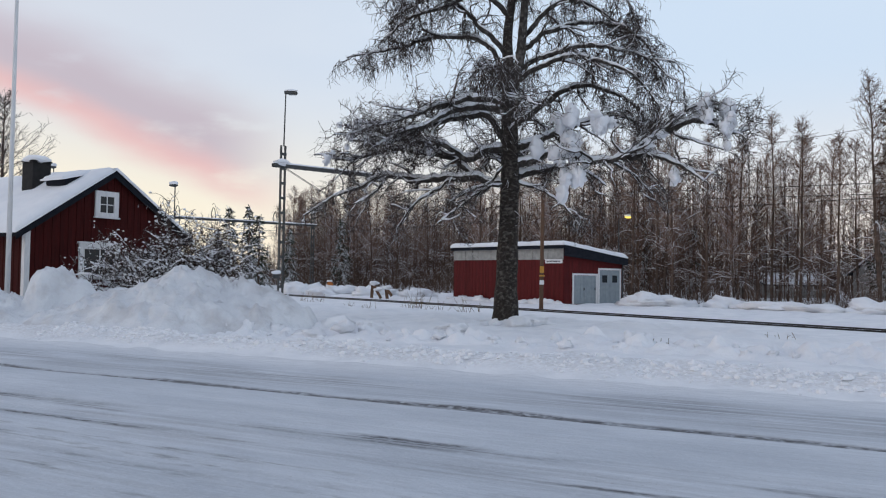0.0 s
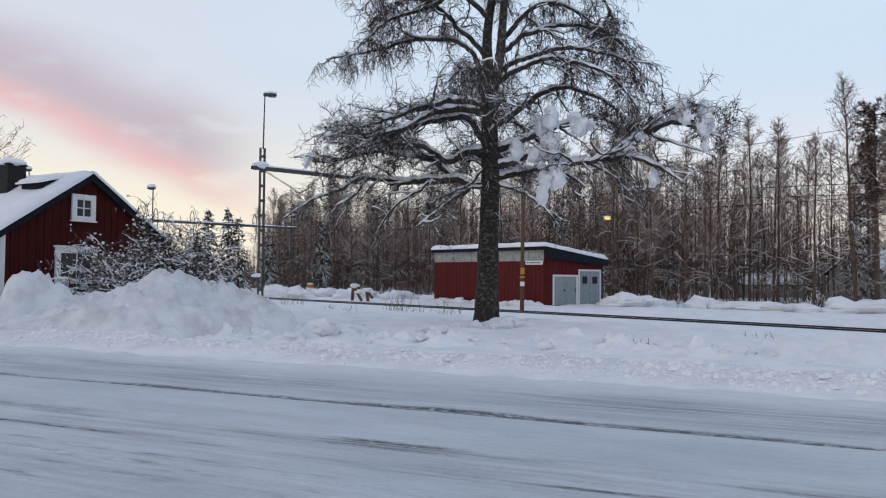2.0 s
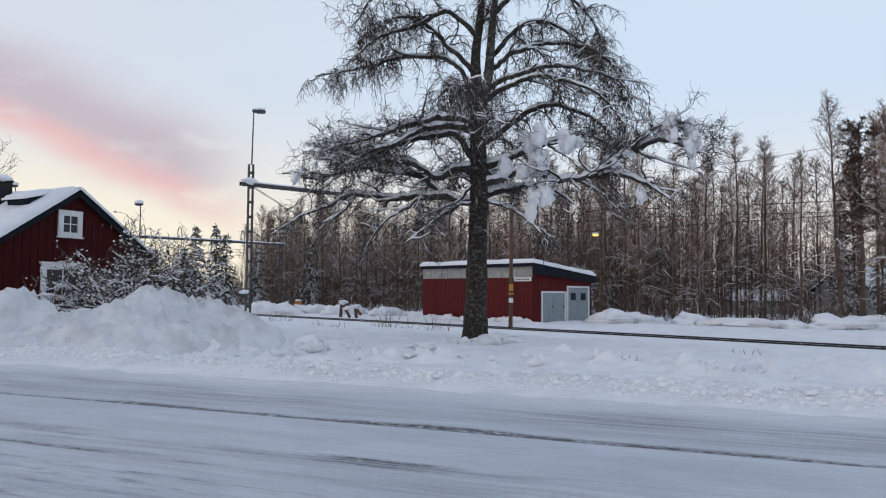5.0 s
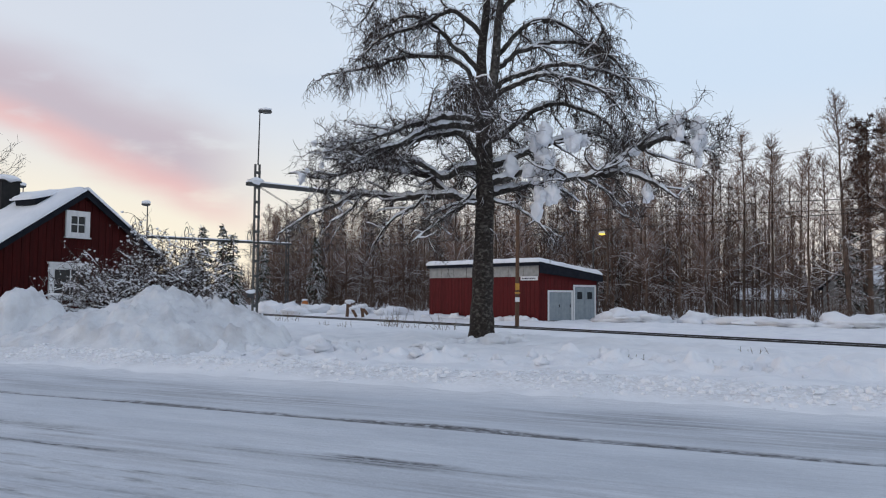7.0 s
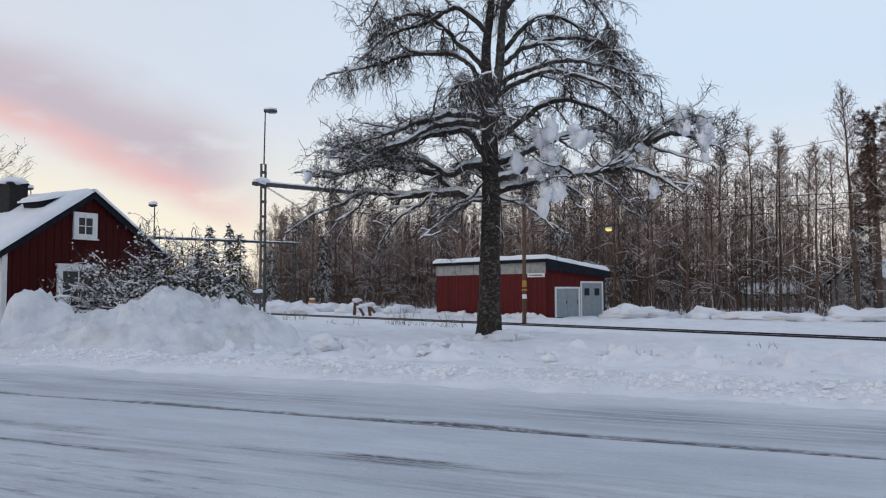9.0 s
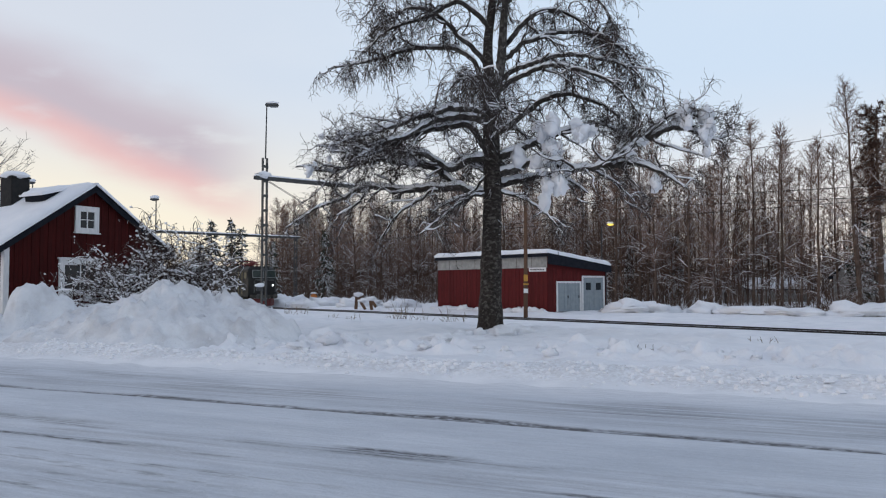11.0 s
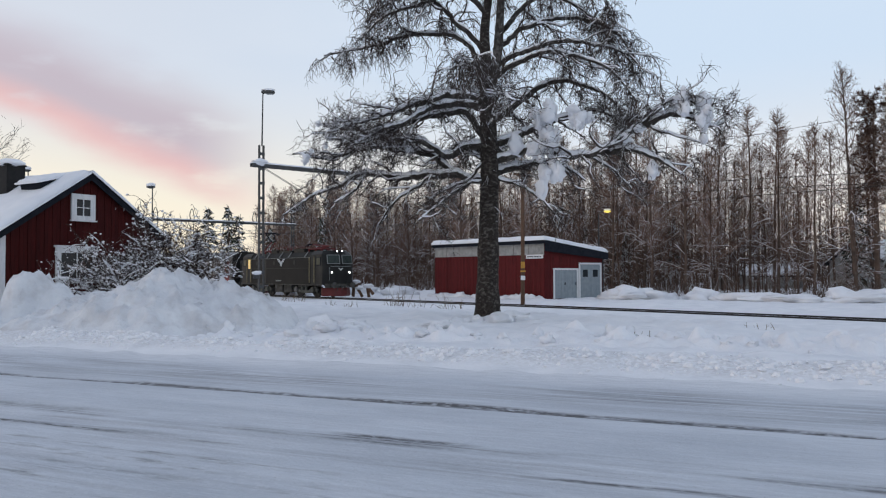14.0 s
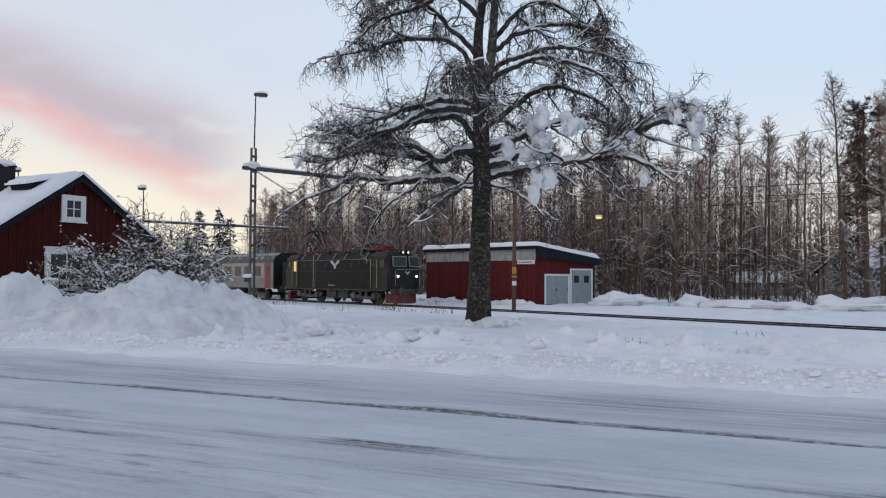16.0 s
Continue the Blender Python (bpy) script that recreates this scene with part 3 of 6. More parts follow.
def make_windrow():
    """A ridge of broken snow lumps thrown up between the road and the birch."""
    rng = np.random.default_rng(91)
    line = spline([(-6.0, 20.4), (-3.0, 19.8), (0.3, 18.8), (3.5, 17.7), (8.0, 15.7), (12.0, 13.9)], 0.05)
    tan = np.gradient(line, axis=0)
    tan /= np.linalg.norm(tan, axis=1)[:, None]
    side = np.column_stack([-tan[:, 1], tan[:, 0]])
    w = np.linspace(-0.95, 0.95, 40)
    X = line[:, 0:1] + side[:, 0:1] * w
    Y = line[:, 1:2] + side[:, 1:2] * w
    f = np.linspace(0, 1, len(line))[:, None]
    swell = 0.35 + 0.65 * sstep(fbm(f * 26, f * 0, 92, 3), 0.3, 0.65)
    lump = np.maximum(0, fbm(X * 2.6, Y * 2.6, 93, 3, 0.5) - 0.40) * 1.9 + 0.45 * np.abs(fbm(X * 5.5, Y * 5.5, 95, 3, 0.6) - 0.5)
    H = np.cos(np.clip(w / 0.95, -1, 1) * math.pi / 2) ** 0.8 * (1 - 0.6 * f) * swell * (0.20 + 0.62 * lump) * sstep(f, 0, 0.06) * sstep(f, 1.0, 0.85)
    ridge = sheet("windrow", X, Y, ground_z(X, Y) - 0.03 + H, SNOW)
    tagged(ridge, "ridge of tumbled snow before the birch", "snow ridge", kind="structure")
    g = Geo()
    for i in range(130):
        f = rng.random() ** 1.25
        x, y = line[int(f * (len(line) - 1))]
        s = (0.05 + 0.13 * rng.random() ** 2) * (1.0 - 0.5 * f)
        x, y = x + rng.normal(0, 0.15), y + rng.normal(-0.15, 0.4)
        g.blob((x, y, ground_at(x, y) + s * rng.uniform(0.2, 1.4)), s * rng.uniform(0.9, 1.5), s, s * rng.uniform(0.7, 1.1), 900 + i, 0.5, 10, 7)
    tagged(part("snow_lumps", g, SNOW, smooth=True), "loose lumps of snow along the ridge", "snow lumps", kind="stuff")
    g = Geo()
    for i in range(1600):
        al, nr = rng.uniform(-17, 9), 13.15 + rng.normal(0, 0.38)
        x, y = ROAD_D[0] * al + ROAD_N[0] * nr, ROAD_D[1] * al + ROAD_N[1] * nr
        s = 0.018 + 0.05 * rng.random() ** 3
        g.blob((x, y, ground_at(x, y) + s * 0.1), s * rng.uniform(0.9, 1.5), s, s * 0.8, i, 0.4, 6, 4)
    tagged(part("snow_crumbs", g, SNOW), "gritty crumbs of ploughed snow along the road", "snow crumbs", kind="stuff")


# ---- railway ----


def make_track():
    t = thing("railway_track", pose(*on_rail(0), 0, 0, RAIL_TURN), "snow-covered railway track with dark worn rails", "track")
    tagged(t, kind="structure")
    for side in (-1, 1):
        g = Geo()
        y = side * 0.753
        g.prism([(y - 0.075, -0.172), (y + 0.075, -0.172), (y + 0.02, -0.13), (y + 0.012, -0.05), (y + 0.036, -0.04), (y + 0.036, 0), (y - 0.036, 0), (y - 0.036, -0.04), (y - 0.012, -0.05), (y - 0.02, -0.13)], "x", -190, 60)
        part("rail", g, RAIL_STEEL, t)
    g = Geo().box(-0.12, 0.12, -1.25, 1.25, -0.33, -0.18)
    me = g.mesh("sleeper", SLEEPER, 0.01)
    for i in range(160):
        ob = new("sleeper", me)
        ob.parent, ob.matrix_basis = t, pose(-86 + i * 0.65, 0, 0)


# ---- house ----


def boards(parent, name, x0, x1, zlo, ztop, y, pitch, material, outward=-1):
    """Upright boards side by side from x0 to x1, proud of the wall in steps; ztop(x) is their upper end."""
    n = max(1, round((x1 - x0) / pitch))
    w = (x1 - x0) / n
    for i in range(n):
        a, b = x0 + i * w + 0.006, x0 + (i + 1) * w - 0.006
        d = 0.022 + 0.012 * (i % 2)
        za, zb = ztop(a), ztop(b)
        y0, y1 = sorted((y, y + outward * d))
        g = Geo().add([(a, y0, zlo), (b, y0, zlo), (b, y1, zlo), (a, y1, zlo), (a, y0, za), (b, y0, zb), (b, y1, zb), (a, y1, za)],
                      [(0, 3, 2, 1), (4, 5, 6, 7), (0, 1, 5, 4), (1, 2, 6, 5), (2, 3, 7, 6), (3, 0, 4, 7)])
        part(name, g, material, parent)


def window(parent, x0, x1, z0, z1, y, cols, rows, name="window", frame_w=0.12, cap=False):
    """A white framed window set on a wall that faces -y."""
    w = new(name)
    w.parent = parent
    fr = Geo()
    fr.box(x0, x0 + frame_w, y - 0.075, y, z0, z1).box(x1 - frame_w, x1, y - 0.075, y, z0, z1)
    fr.box(x0 + frame_w, x1 - frame_w, y - 0.075, y, z1 - frame_w, z1).box(x0 + frame_w, x1 - frame_w, y - 0.075, y, z0, z0 + frame_w * 0.8)
    part("frame", fr, WHITE_WOOD, w)
    if cap:
        part("head_board", Geo().box(x0 - 0.06, x1 + 0.06, y - 0.11, y, z1 + 0.002, z1 + 0.07), WHITE_WOOD, w)
    part("sill", Geo().box(x0 - 0.04, x1 + 0.04, y - 0.13, y, z0 - 0.05, z0 - 0.002), WHITE_WOOD, w)
    ix0, ix1, iz0, iz1 = x0 + frame_w, x1 - frame_w, z0 + frame_w * 0.8, z1 - frame_w
    for i in range(cols):
        for j in range(rows):
            a = ix0 + (ix1 - ix0) * i / cols
            b = ix0 + (ix1 - ix0) * (i + 1) / cols
            c = iz0 + (iz1 - iz0) * j / rows
            d = iz0 + (iz1 - iz0) * (j + 1) / rows
            part("pane", Geo().box(a + 0.012, b - 0.012, y - 0.042, y - 0.036, c + 0.012, d - 0.012), PANE, w)
    bars = Geo()
    for i in range(1, cols):
        a = ix0 + (ix1 - ix0) * i / cols
        bars.box(a - 0.02, a + 0.02, y - 0.06, y - 0.03, iz0, iz1)
    for j in range(1, rows):
        c = iz0 + (iz1 - iz0) * j / rows
        bars.box(ix0, ix1, y - 0.058, y - 0.032, c - 0.016, c + 0.016)
    part("glazing_bar", bars, WHITE_WOOD, w)
    return w


def snow_slab(x0, x1, y0, y1, zf, thick, seed, step=0.18, lip=0.12):
    """Snow lying on a roof: a thick rounded blanket over x0..x1, y0..y1; zf(x, y) is the roof."""
    xs, ys = np.arange(x0, x1 + step * 0.5, step), np.arange(y0, y1 + step * 0.5, step)
    X, Y = np.meshgrid(xs, ys)
    edge = np.minimum(np.minimum(X - x0, xs[-1] - X), np.minimum(Y - y0, ys[-1] - Y))
    h = thick * (0.35 + 0.65 * np.sqrt(np.clip(edge / 0.35, 0, 1))) * (0.8 + 0.4 * fbm(X * 0.9, Y * 0.9, seed))
    base = zf(X, Y)
    r, c = X.shape
    top = np.stack([X, Y, base + h], -1).reshape(-1, 3)
    bot = np.stack([X, Y, base + 0.004], -1).reshape(-1, 3)
    i = np.arange(r * c).reshape(r, c)
    q = np.stack([i[:-1, :-1], i[:-1, 1:], i[1:, 1:], i[1:, :-1]], -1).reshape(-1, 4).tolist()
    ring = list(i[0]) + list(i[1:, -1]) + list(i[-1, :-1][::-1]) + list(i[1:-1, 0][::-1])
    k = r * c
    g = Geo()
    g.v = top.tolist() + bot.tolist()
    g.f = [tuple(a) for a in q] + [(int(a), int(b), int(b) + k, int(a) + k) for a, b in zip(ring, ring[1:] + ring[:1])]
    return g


def make_house():
    # local x runs along the gable, y back along the ridge
    h = thing("house", pose(-14.2, 27.0, -0.05, 0, 0, 59.0), "red wooden cottage with white trim and a snowy roof", "house")
    W, Lh, eave, ridge = 6.6, 10.0, 3.05, 5.24
    mid = W / 2
    slope = (ridge - eave) / mid
    top = lambda x: ridge - abs(x - mid) * slope
    core = Geo().prism([(0, -0.3), (W, -0.3), (W, eave), (mid, ridge), (0, eave)], "y", 0.0, Lh)
    part("wall", core, HOUSE_RED, h)
    boards(h, "board", 0.16, W - 0.16, -0.2, lambda x: top(x) - 0.02, 0.0, 0.155, HOUSE_RED)
    side = new("side_wall")
    side.parent = h
    side.matrix_basis = pose(0, Lh, 0, 0, 0, -90)
    boards(side, "board", 0.1, Lh - 0.16, -0.2, lambda x: eave - 0.06, 0.0, 0.16, HOUSE_RED)
    for x0, x1 in ((-0.045, 0.13), (W - 0.13, W + 0.045)):
        part("corner_board", Geo().box(x0, x1, -0.055, 0.0, -0.2, eave - 0.02), WHITE_WOOD, h, "white corner board", 0.006)
    part("corner_board", Geo().box(-0.06, -0.002, -0.05, 0.13, -0.2, eave - 0.1), WHITE_WOOD, h, "white corner board")
    o, e = 0.16, 0.45
    t = 0.16
    for sgn in (-1, 1):
        x_e = mid + sgn * (mid + e)
        z_e = ridge - (mid + e) * slope
        out = [(mid, ridge), (x_e, z_e), (x_e, z_e + t), (mid, ridge + t)]
        part("roof", Geo().prism(out, "y", -o, Lh + o), DARK_TRIM, h, "dark roof under snow")
        out = [(mid, ridge - 0.10), (x_e, z_e - 0.10), (x_e, z_e + t + 0.02), (mid, ridge + t + 0.02)]
        part("bargeboard", Geo().prism(out, "y", -o - 0.035, -o - 0.002), DARK_TRIM, h, "dark bargeboard")
        lo, hi = sorted((mid, x_e - 0.0 + sgn * 0.06))
        g = snow_slab(lo, hi, -o - 0.10, Lh + o, lambda X, Y: ridge + t - np.abs(X - mid) * slope, 0.30, 71 + sgn)
        part("roof_snow", g, SNOW, h, "thick snow on the roof", smooth=True)
    window(h, 2.56, 3.54, 3.64, 4.60, -0.03, 2, 2, "attic_window", 0.2)
    window(h, 1.96, 3.66, 1.36, 2.62, -0.03, 2, 1, "window", 0.2, cap=True)
    # chimney on the near slope
    ch = new("chimney")
    ch.parent = h
    ch.matrix_basis = pose(mid - 1.2, 2.9, ridge - 1.18)
    part("shaft", Geo().box(-0.36, 0.36, -0.36, 0.36, -0.3, 1.66), BRICK_DARK, ch, "black metal-clad shaft", 0.02)
    part("cap", Geo().box(-0.40, 0.40, -0.40, 0.40, 1.662, 1.73), BRICK_DARK, ch, "", 0.02)
    part("cap_snow", Geo().blob((0, 0, 1.78), 0.50, 0.50, 0.18, 3, 0.1, 16, 9), SNOW, ch, "cushion of snow", smooth=True)
    # raised roof hatch
    hp = new("roof_hatch")
    hp.parent = h
    hp.matrix_basis = pose(mid - 0.75, 1.32, ridge - 0.50, 0, -16, 0)
    part("casing", Geo().box(-0.62, 0.62, -0.6, 0.6, -0.3, 0.42), DARK_TRIM, hp, "", 0.02)
    part("hatch_snow", snow_slab(-0.75, 0.72, -0.7, 0.7, lambda X, Y: 0.42 + 0 * X, 0.2, 77, 0.14), SNOW, hp, "", smooth=True)


def make_flagpole():
    x, y = -13.68, 25.0
    f = thing("flagpole", pose(x, y, ground_at(x, y)), "tall white painted flagpole beside the cottage", "flagpole")
    part("pole", Geo().rod((0, 0, -0.1), (0.0, 0, 11.5), 0.085, 0.05, 14), WHITE_WOOD, f, smooth=True)
    part("finial", Geo().blob((0, 0, 11.55), 0.08, 0.08, 0.08, 1, 0, 10, 6), WHITE_WOOD, f, smooth=True)
    part("base_bracket", Geo().box(-0.13, 0.13, 0.09, 0.13, 0, 0.7).box(-0.13, -0.1, -0.1, 0.09, 0, 0.7).box(0.1, 0.13, -0.1, 0.09, 0, 0.7), STEEL, f)


# ---- hut beyond the track ----


def make_hut():
    # local x runs along the front from its far end to the corner, y away from the track
    Lf, Lg = 12.55, 6.75
    cx, cy = 8.84, 58.0
    ox, oy = cx - RAIL_D[0] * Lf, cy - RAIL_D[1] * Lf
    h = thing("hut", pose(ox, oy, -0.35, 0, 0, RAIL_TURN), "dark red boarded hut with a flat snowy roof", "hut")
    zf, zb = 4.10, 3.32  # roof's underside in front and at the back
    part("wall", Geo().prism([(0, -0.2), (Lg, -0.2), (Lg, zb), (0, zf)], "x", 0, Lf), RED_WOOD, h)
    boards(h, "board", 0.05, Lf - 0.02, 0.0, lambda x: 3.22, 0.0, 0.2, RED_WOOD)
    # clerestory sheets above the boards
    n = 8
    for i in range(n):
        a, b = 0.02 + i * Lf / n, (i + 1) * Lf / n - 0.03
        part("sheet_panel", Geo().box(a, b, -0.035, -0.002, 3.26, zf - 0.03), CLERESTORY, h, "pale weathered sheet" if i == 0 else "")
    g = new("gable_wall")
    g.parent = h
    g.matrix_basis = pose(Lf, 0, 0, 0, 0, 90)
    boards(g, "board", 0.02, 1.0, 0.0, lambda x: 3.3 - x * 0.1, 0.0, 0.2, RED_WOOD)
    boards(g, "board", 1.0, 3.9, 2.25, lambda x: 3.3 - x * 0.1, 0.0, 0.2, RED_WOOD)
    boards(g, "board", 3.9, 6.4, 2.60, lambda x: 3.3 - x * 0.1, 0.0, 0.2, RED_WOOD)
    boards(g, "board", 6.4, 6.7, 0.0, lambda x: 3.3 - x * 0.1, 0.0, 0.2, RED_WOOD)
    for name, x0, x1, top, leaves in (("small_gate", 1.05, 3.55, 2.12, 2), ("garage_door", 3.95, 6.35, 2.55, 2)):
        d = new(name)
        d.parent = h
        d.matrix_basis = pose(Lf, 0, 0, 0, 0, 90)
        part("door_frame", Geo().box(x0 - 0.16, x0, -0.07, 0, 0, top + 0.14).box(x1, x1 + 0.16, -0.07, 0, 0, top + 0.14).box(x0, x1, -0.07, 0, top, top + 0.14), WHITE_WOOD, d, "white door frame")
        w = (x1 - x0) / leaves
        for i in range(leaves):
            a, b = x0 + i * w + 0.01, x0 + (i + 1) * w - 0.01
            part("door_leaf", Geo().box(a, b, -0.03, -0.002, 0, top - 0.01), GREY_PAINT, d, "grey painted door leaf")
            for k in range(4):
                q = a + (b - a) * (k + 0.5) / 4
                part("batten", Geo().box(q - 0.02, q + 0.02, -0.042, -0.031, 0.05, top - 0.06), GREY_PAINT, d)
            if name == "garage_door":
                part("pane", Geo().box(a + 0.3, b - 0.3, -0.058, -0.045, top - 0.95, top - 0.4), PANE, d, "dark door pane")
            else:
                part("handle", Geo().box(b - 0.14, b - 0.08, -0.08, -0.03, 1.0, 1.2), DARK_TRIM, d)
    # roof: deep dark fascia on the gable and back, pale edge in front
    s = (zf - zb) / Lg
    ov = 0.28
    part("roof", Geo().prism([(-ov, zf + ov * s + 0.004), (Lg + ov, zb - ov * s + 0.004), (Lg + ov, zb - ov * s + 0.18), (-ov, zf + ov * s + 0.18)], "x", -0.06, Lf + ov), DARK_TRIM, h, "dark flat roof")
    part("fascia", Geo().prism([(-ov, zf + ov * s - 0.62), (Lg + ov, zb - ov * s - 0.34), (Lg + ov, zb - ov * s + 0.2), (-ov, zf + ov * s + 0.2)], "x", Lf + ov + 0.002, Lf + ov + 0.05), DARK_TRIM, h, "deep slate-blue fascia")
    part("front_edge", Geo().box(-0.06, Lf + ov, -ov - 0.04, -ov - 0.002, zf - 0.04, zf + 0.12), DARK_TRIM, h, "dark front roof edge")
    part("roof_snow", snow_slab(-0.1, Lf + ov + 0.1, -ov - 0.05, Lg + ov, lambda X, Y: zf + 0.18 - Y * s, 0.40, 83, 0.16), SNOW, h, "blanket of snow", smooth=True)
    part("gutter_pipe", Geo().rod((Lf + 0.1, Lg - 0.1, 0), (Lf + 0.1, Lg - 0.1, zb - 0.2), 0.05), STEEL, h)
    rngd = random.Random(19)
    for i in range(26):
        g2 = Geo().blob((Lf * (i + rngd.random()) / 26, -0.35 - rngd.random() * 0.3, 0.0), rngd.uniform(0.3, 0.7), 0.45, rngd.uniform(0.12, 0.34), 700 + i, 0.35, 12, 7)
        part("drift", g2, SNOW, h, smooth=True)
    # name board near the corner
    sg = new("name_board")
    sg.parent = h
    sg.matrix_basis = pose(Lf - 1.75, -0.06, 2.98)
    part("board_plate", Geo().box(-0.05, 1.68, -0.03, -0.002, 0.0, 0.30), WHITE_WOOD, sg, "white name board with dark lettering bars", 0.006)
    x = 0.12
    for w in (0.16, 0.1, 0.22, 0.14, 0.12, 0.2, 0.16, 0.1, 0.14):
        part("lettering_bar", Geo().box(x, x + w * 0.7, -0.036, -0.031, 0.10, 0.19), DARK_TRIM, sg)
        x += w * 0.7 + 0.05
# ---- plants ----


def spline(points, step=0.16):
    """A smooth line through the points, at even steps."""
    p = np.asarray(points, float)
    q = np.vstack([2 * p[0] - p[1], p, 2 * p[-1] - p[-2]])
    out = []
    for i in range(1, len(q) - 2):
        a, b, c, d = q[i - 1:i + 3]
        n = max(2, int(np.linalg.norm(c - b) / step))
        for t in np.arange(n) / n:
            out.append(0.5 * (2 * b + (c - a) * t + (2 * a - 5 * b + 4 * c - d) * t * t + (3 * b - a - 3 * c + d) * t ** 3))
    out.append(p[-1])
    return np.array(out)


def crooked(rng, start, direction, length, n, bend, droop, lift=0.0):
    """A crooked twig: n steps from start, wandering by bend, sinking by droop towards its end."""
    pts = [np.asarray(start, float)]
    d = np.asarray(direction, float)
    d = d / (np.linalg.norm(d) + 1e-9)
    step = length / n
    for i in range(n):
        d = d + rng.normal(0, bend, 3)
        d[2] += lift - droop * (i + 1) / n
        d /= np.linalg.norm(d) + 1e-9
        pts.append(pts[-1] + d * step)
    return np.array(pts)


def snow_on(g, pts, radii, rng, amount=1.0):
    """Snow riding on a branch: a rounded strip along its upper side."""
    r = np.broadcast_to(np.asarray(radii, float), (len(pts),))
    w = (0.62 * r + 0.028) * amount * (0.75 + 0.5 * rng.random(len(pts)))
    w[0] *= 0.4
    w[-1] *= 0.3
    tan = np.gradient(pts, axis=0)
    flat = 1 - np.abs(tan[:, 2]) / (np.linalg.norm(tan, axis=1) + 1e-9)
    w = w * np.clip(0.25 + flat * 1.3, 0.1, 1)
    top = pts.copy()
    top[:, 2] += r * 0.75 + w * 0.35
    g.twig(top, w, 5)


LEFT_LIMBS = (
    (0.41, (-0.12, 4.62), (-0.95, 4.84), (-1.69, 5.30), (-2.52, 5.56), (-3.81, 5.60), (-5.09, 5.30), (-6.10, 5.49)),
    (0.40, (-0.86, 4.83), (-2.33, 4.73), (-3.79, 4.86), (-4.71, 4.44), (-5.44, 4.17), (-6.16, 3.69), (-6.42, 3.50)),
    (-0.40, (-0.10, 7.16), (-0.90, 7.47), (-1.81, 7.36), (-2.91, 6.99), (-3.82, 6.62), (-4.92, 6.33)),
    (-0.37, (-0.10, 7.01), (-0.89, 7.21), (-1.81, 7.10), (-2.72, 6.64), (-3.63, 6.28), (-4.54, 5.78)),
    (0.30, (-0.12, 8.29), (-0.55, 8.97), (-1.29, 9.39), (-2.39, 9.41), (-3.31, 9.12), (-4.30, 8.92), (-5.15, 8.72)),
)
LEFT_LIMBS_HIGH = (
    (0.21, (-0.09, 8.94), (-0.75, 9.82), (-1.31, 10.37), (-2.05, 10.86), (-2.96, 10.59), (-3.87, 9.85)),
    (0.15, (-0.08, 5.78), (-0.69, 5.67), (-1.23, 5.41), (-1.97, 5.78), (-2.89, 6.00), (-4.00, 6.37), (-5.25, 6.51)),
    (-0.17, (-0.09, 6.09), (-0.70, 6.83), (-1.80, 6.59), (-2.90, 6.28), (-3.99, 5.78), (-5.10, 6.00)),
    (0.10, (-0.02, 10.22), (-0.95, 10.95), (-2.04, 10.40), (-3.14, 10.04), (-4.04, 9.21)),
    (-0.25, (0.05, 11.69), (-0.97, 12.61), (-2.25, 12.42), (-3.34, 11.69), (-4.06, 10.59)),
)
RIGHT_LIMBS = (
    (0.07, (0.27, 5.78), (0.96, 6.09), (1.87, 6.44), (2.78, 6.77), (3.70, 6.92), (4.62, 6.64)),
    (-0.31, (0.27, 5.23), (0.87, 5.52), (1.60, 5.78), (2.62, 5.45), (3.54, 5.52), (4.26, 5.96), (4.99, 6.48), (5.62, 7.06), (6.26, 7.25), (7.10, 6.64)),
    (-0.06, (0.19, 8.20), (0.74, 8.68), (1.47, 9.03), (2.38, 9.23), (3.48, 9.12), (4.59, 8.83), (5.24, 8.20)),
    (-0.30, (0.20, 7.93), (0.92, 8.44), (2.02, 8.75), (2.94, 8.64), (4.05, 8.17), (4.89, 7.19)),
    (0.20, (0.51, 9.49), (1.27, 10.18), (2.18, 10.59), (3.28, 10.22), (4.12, 9.39)),
)
RIGHT_LIMBS_MORE = (
    (-0.31, (3.44, 5.52), (4.45, 5.67), (5.46, 5.36), (6.39, 4.81)),
    (0.40, (0.28, 4.86), (1.06, 5.08), (1.89, 5.23), (2.72, 5.05), (3.36, 4.62)),
    (0.24, (0.25, 6.64), (0.95, 6.92), (1.85, 7.65), (2.95, 7.83), (4.06, 7.47), (4.80, 6.64)),
    (0.15, (0.30, 8.9), (1.2, 9.6), (2.4, 10.1), (3.6, 10.0), (4.5, 9.5), (5.0, 8.7)),
    (-0.05, (0.61, 10.95), (1.61, 11.87), (2.71, 11.69), (3.83, 10.77), (4.30, 9.85)),
    (-0.31, (4.63, 6.22), (5.72, 6.70), (6.45, 6.70), (7.19, 6.46), (7.74, 6.64)),
)

DROOPING = (
    (-0.30, (-0.15, 4.6), (-0.9, 4.35), (-1.6, 3.9), (-2.3, 3.3)),
    (0.25, (-1.7, 4.8), (-2.4, 4.35), (-3.0, 3.8), (-3.4, 3.2)),
    (-0.20, (-0.10, 5.2), (-0.7, 4.6), (-1.3, 4.4), (-1.9, 4.0)),
    (-0.30, (0.30, 4.7), (1.0, 4.5), (1.7, 4.0), (2.3, 3.4)),
    (0.30, (3.4, 5.45), (4.2, 4.95), (4.9, 4.3)),
    (0.20, (-3.8, 4.85), (-4.2, 4.3), (-4.9, 3.9)),
)


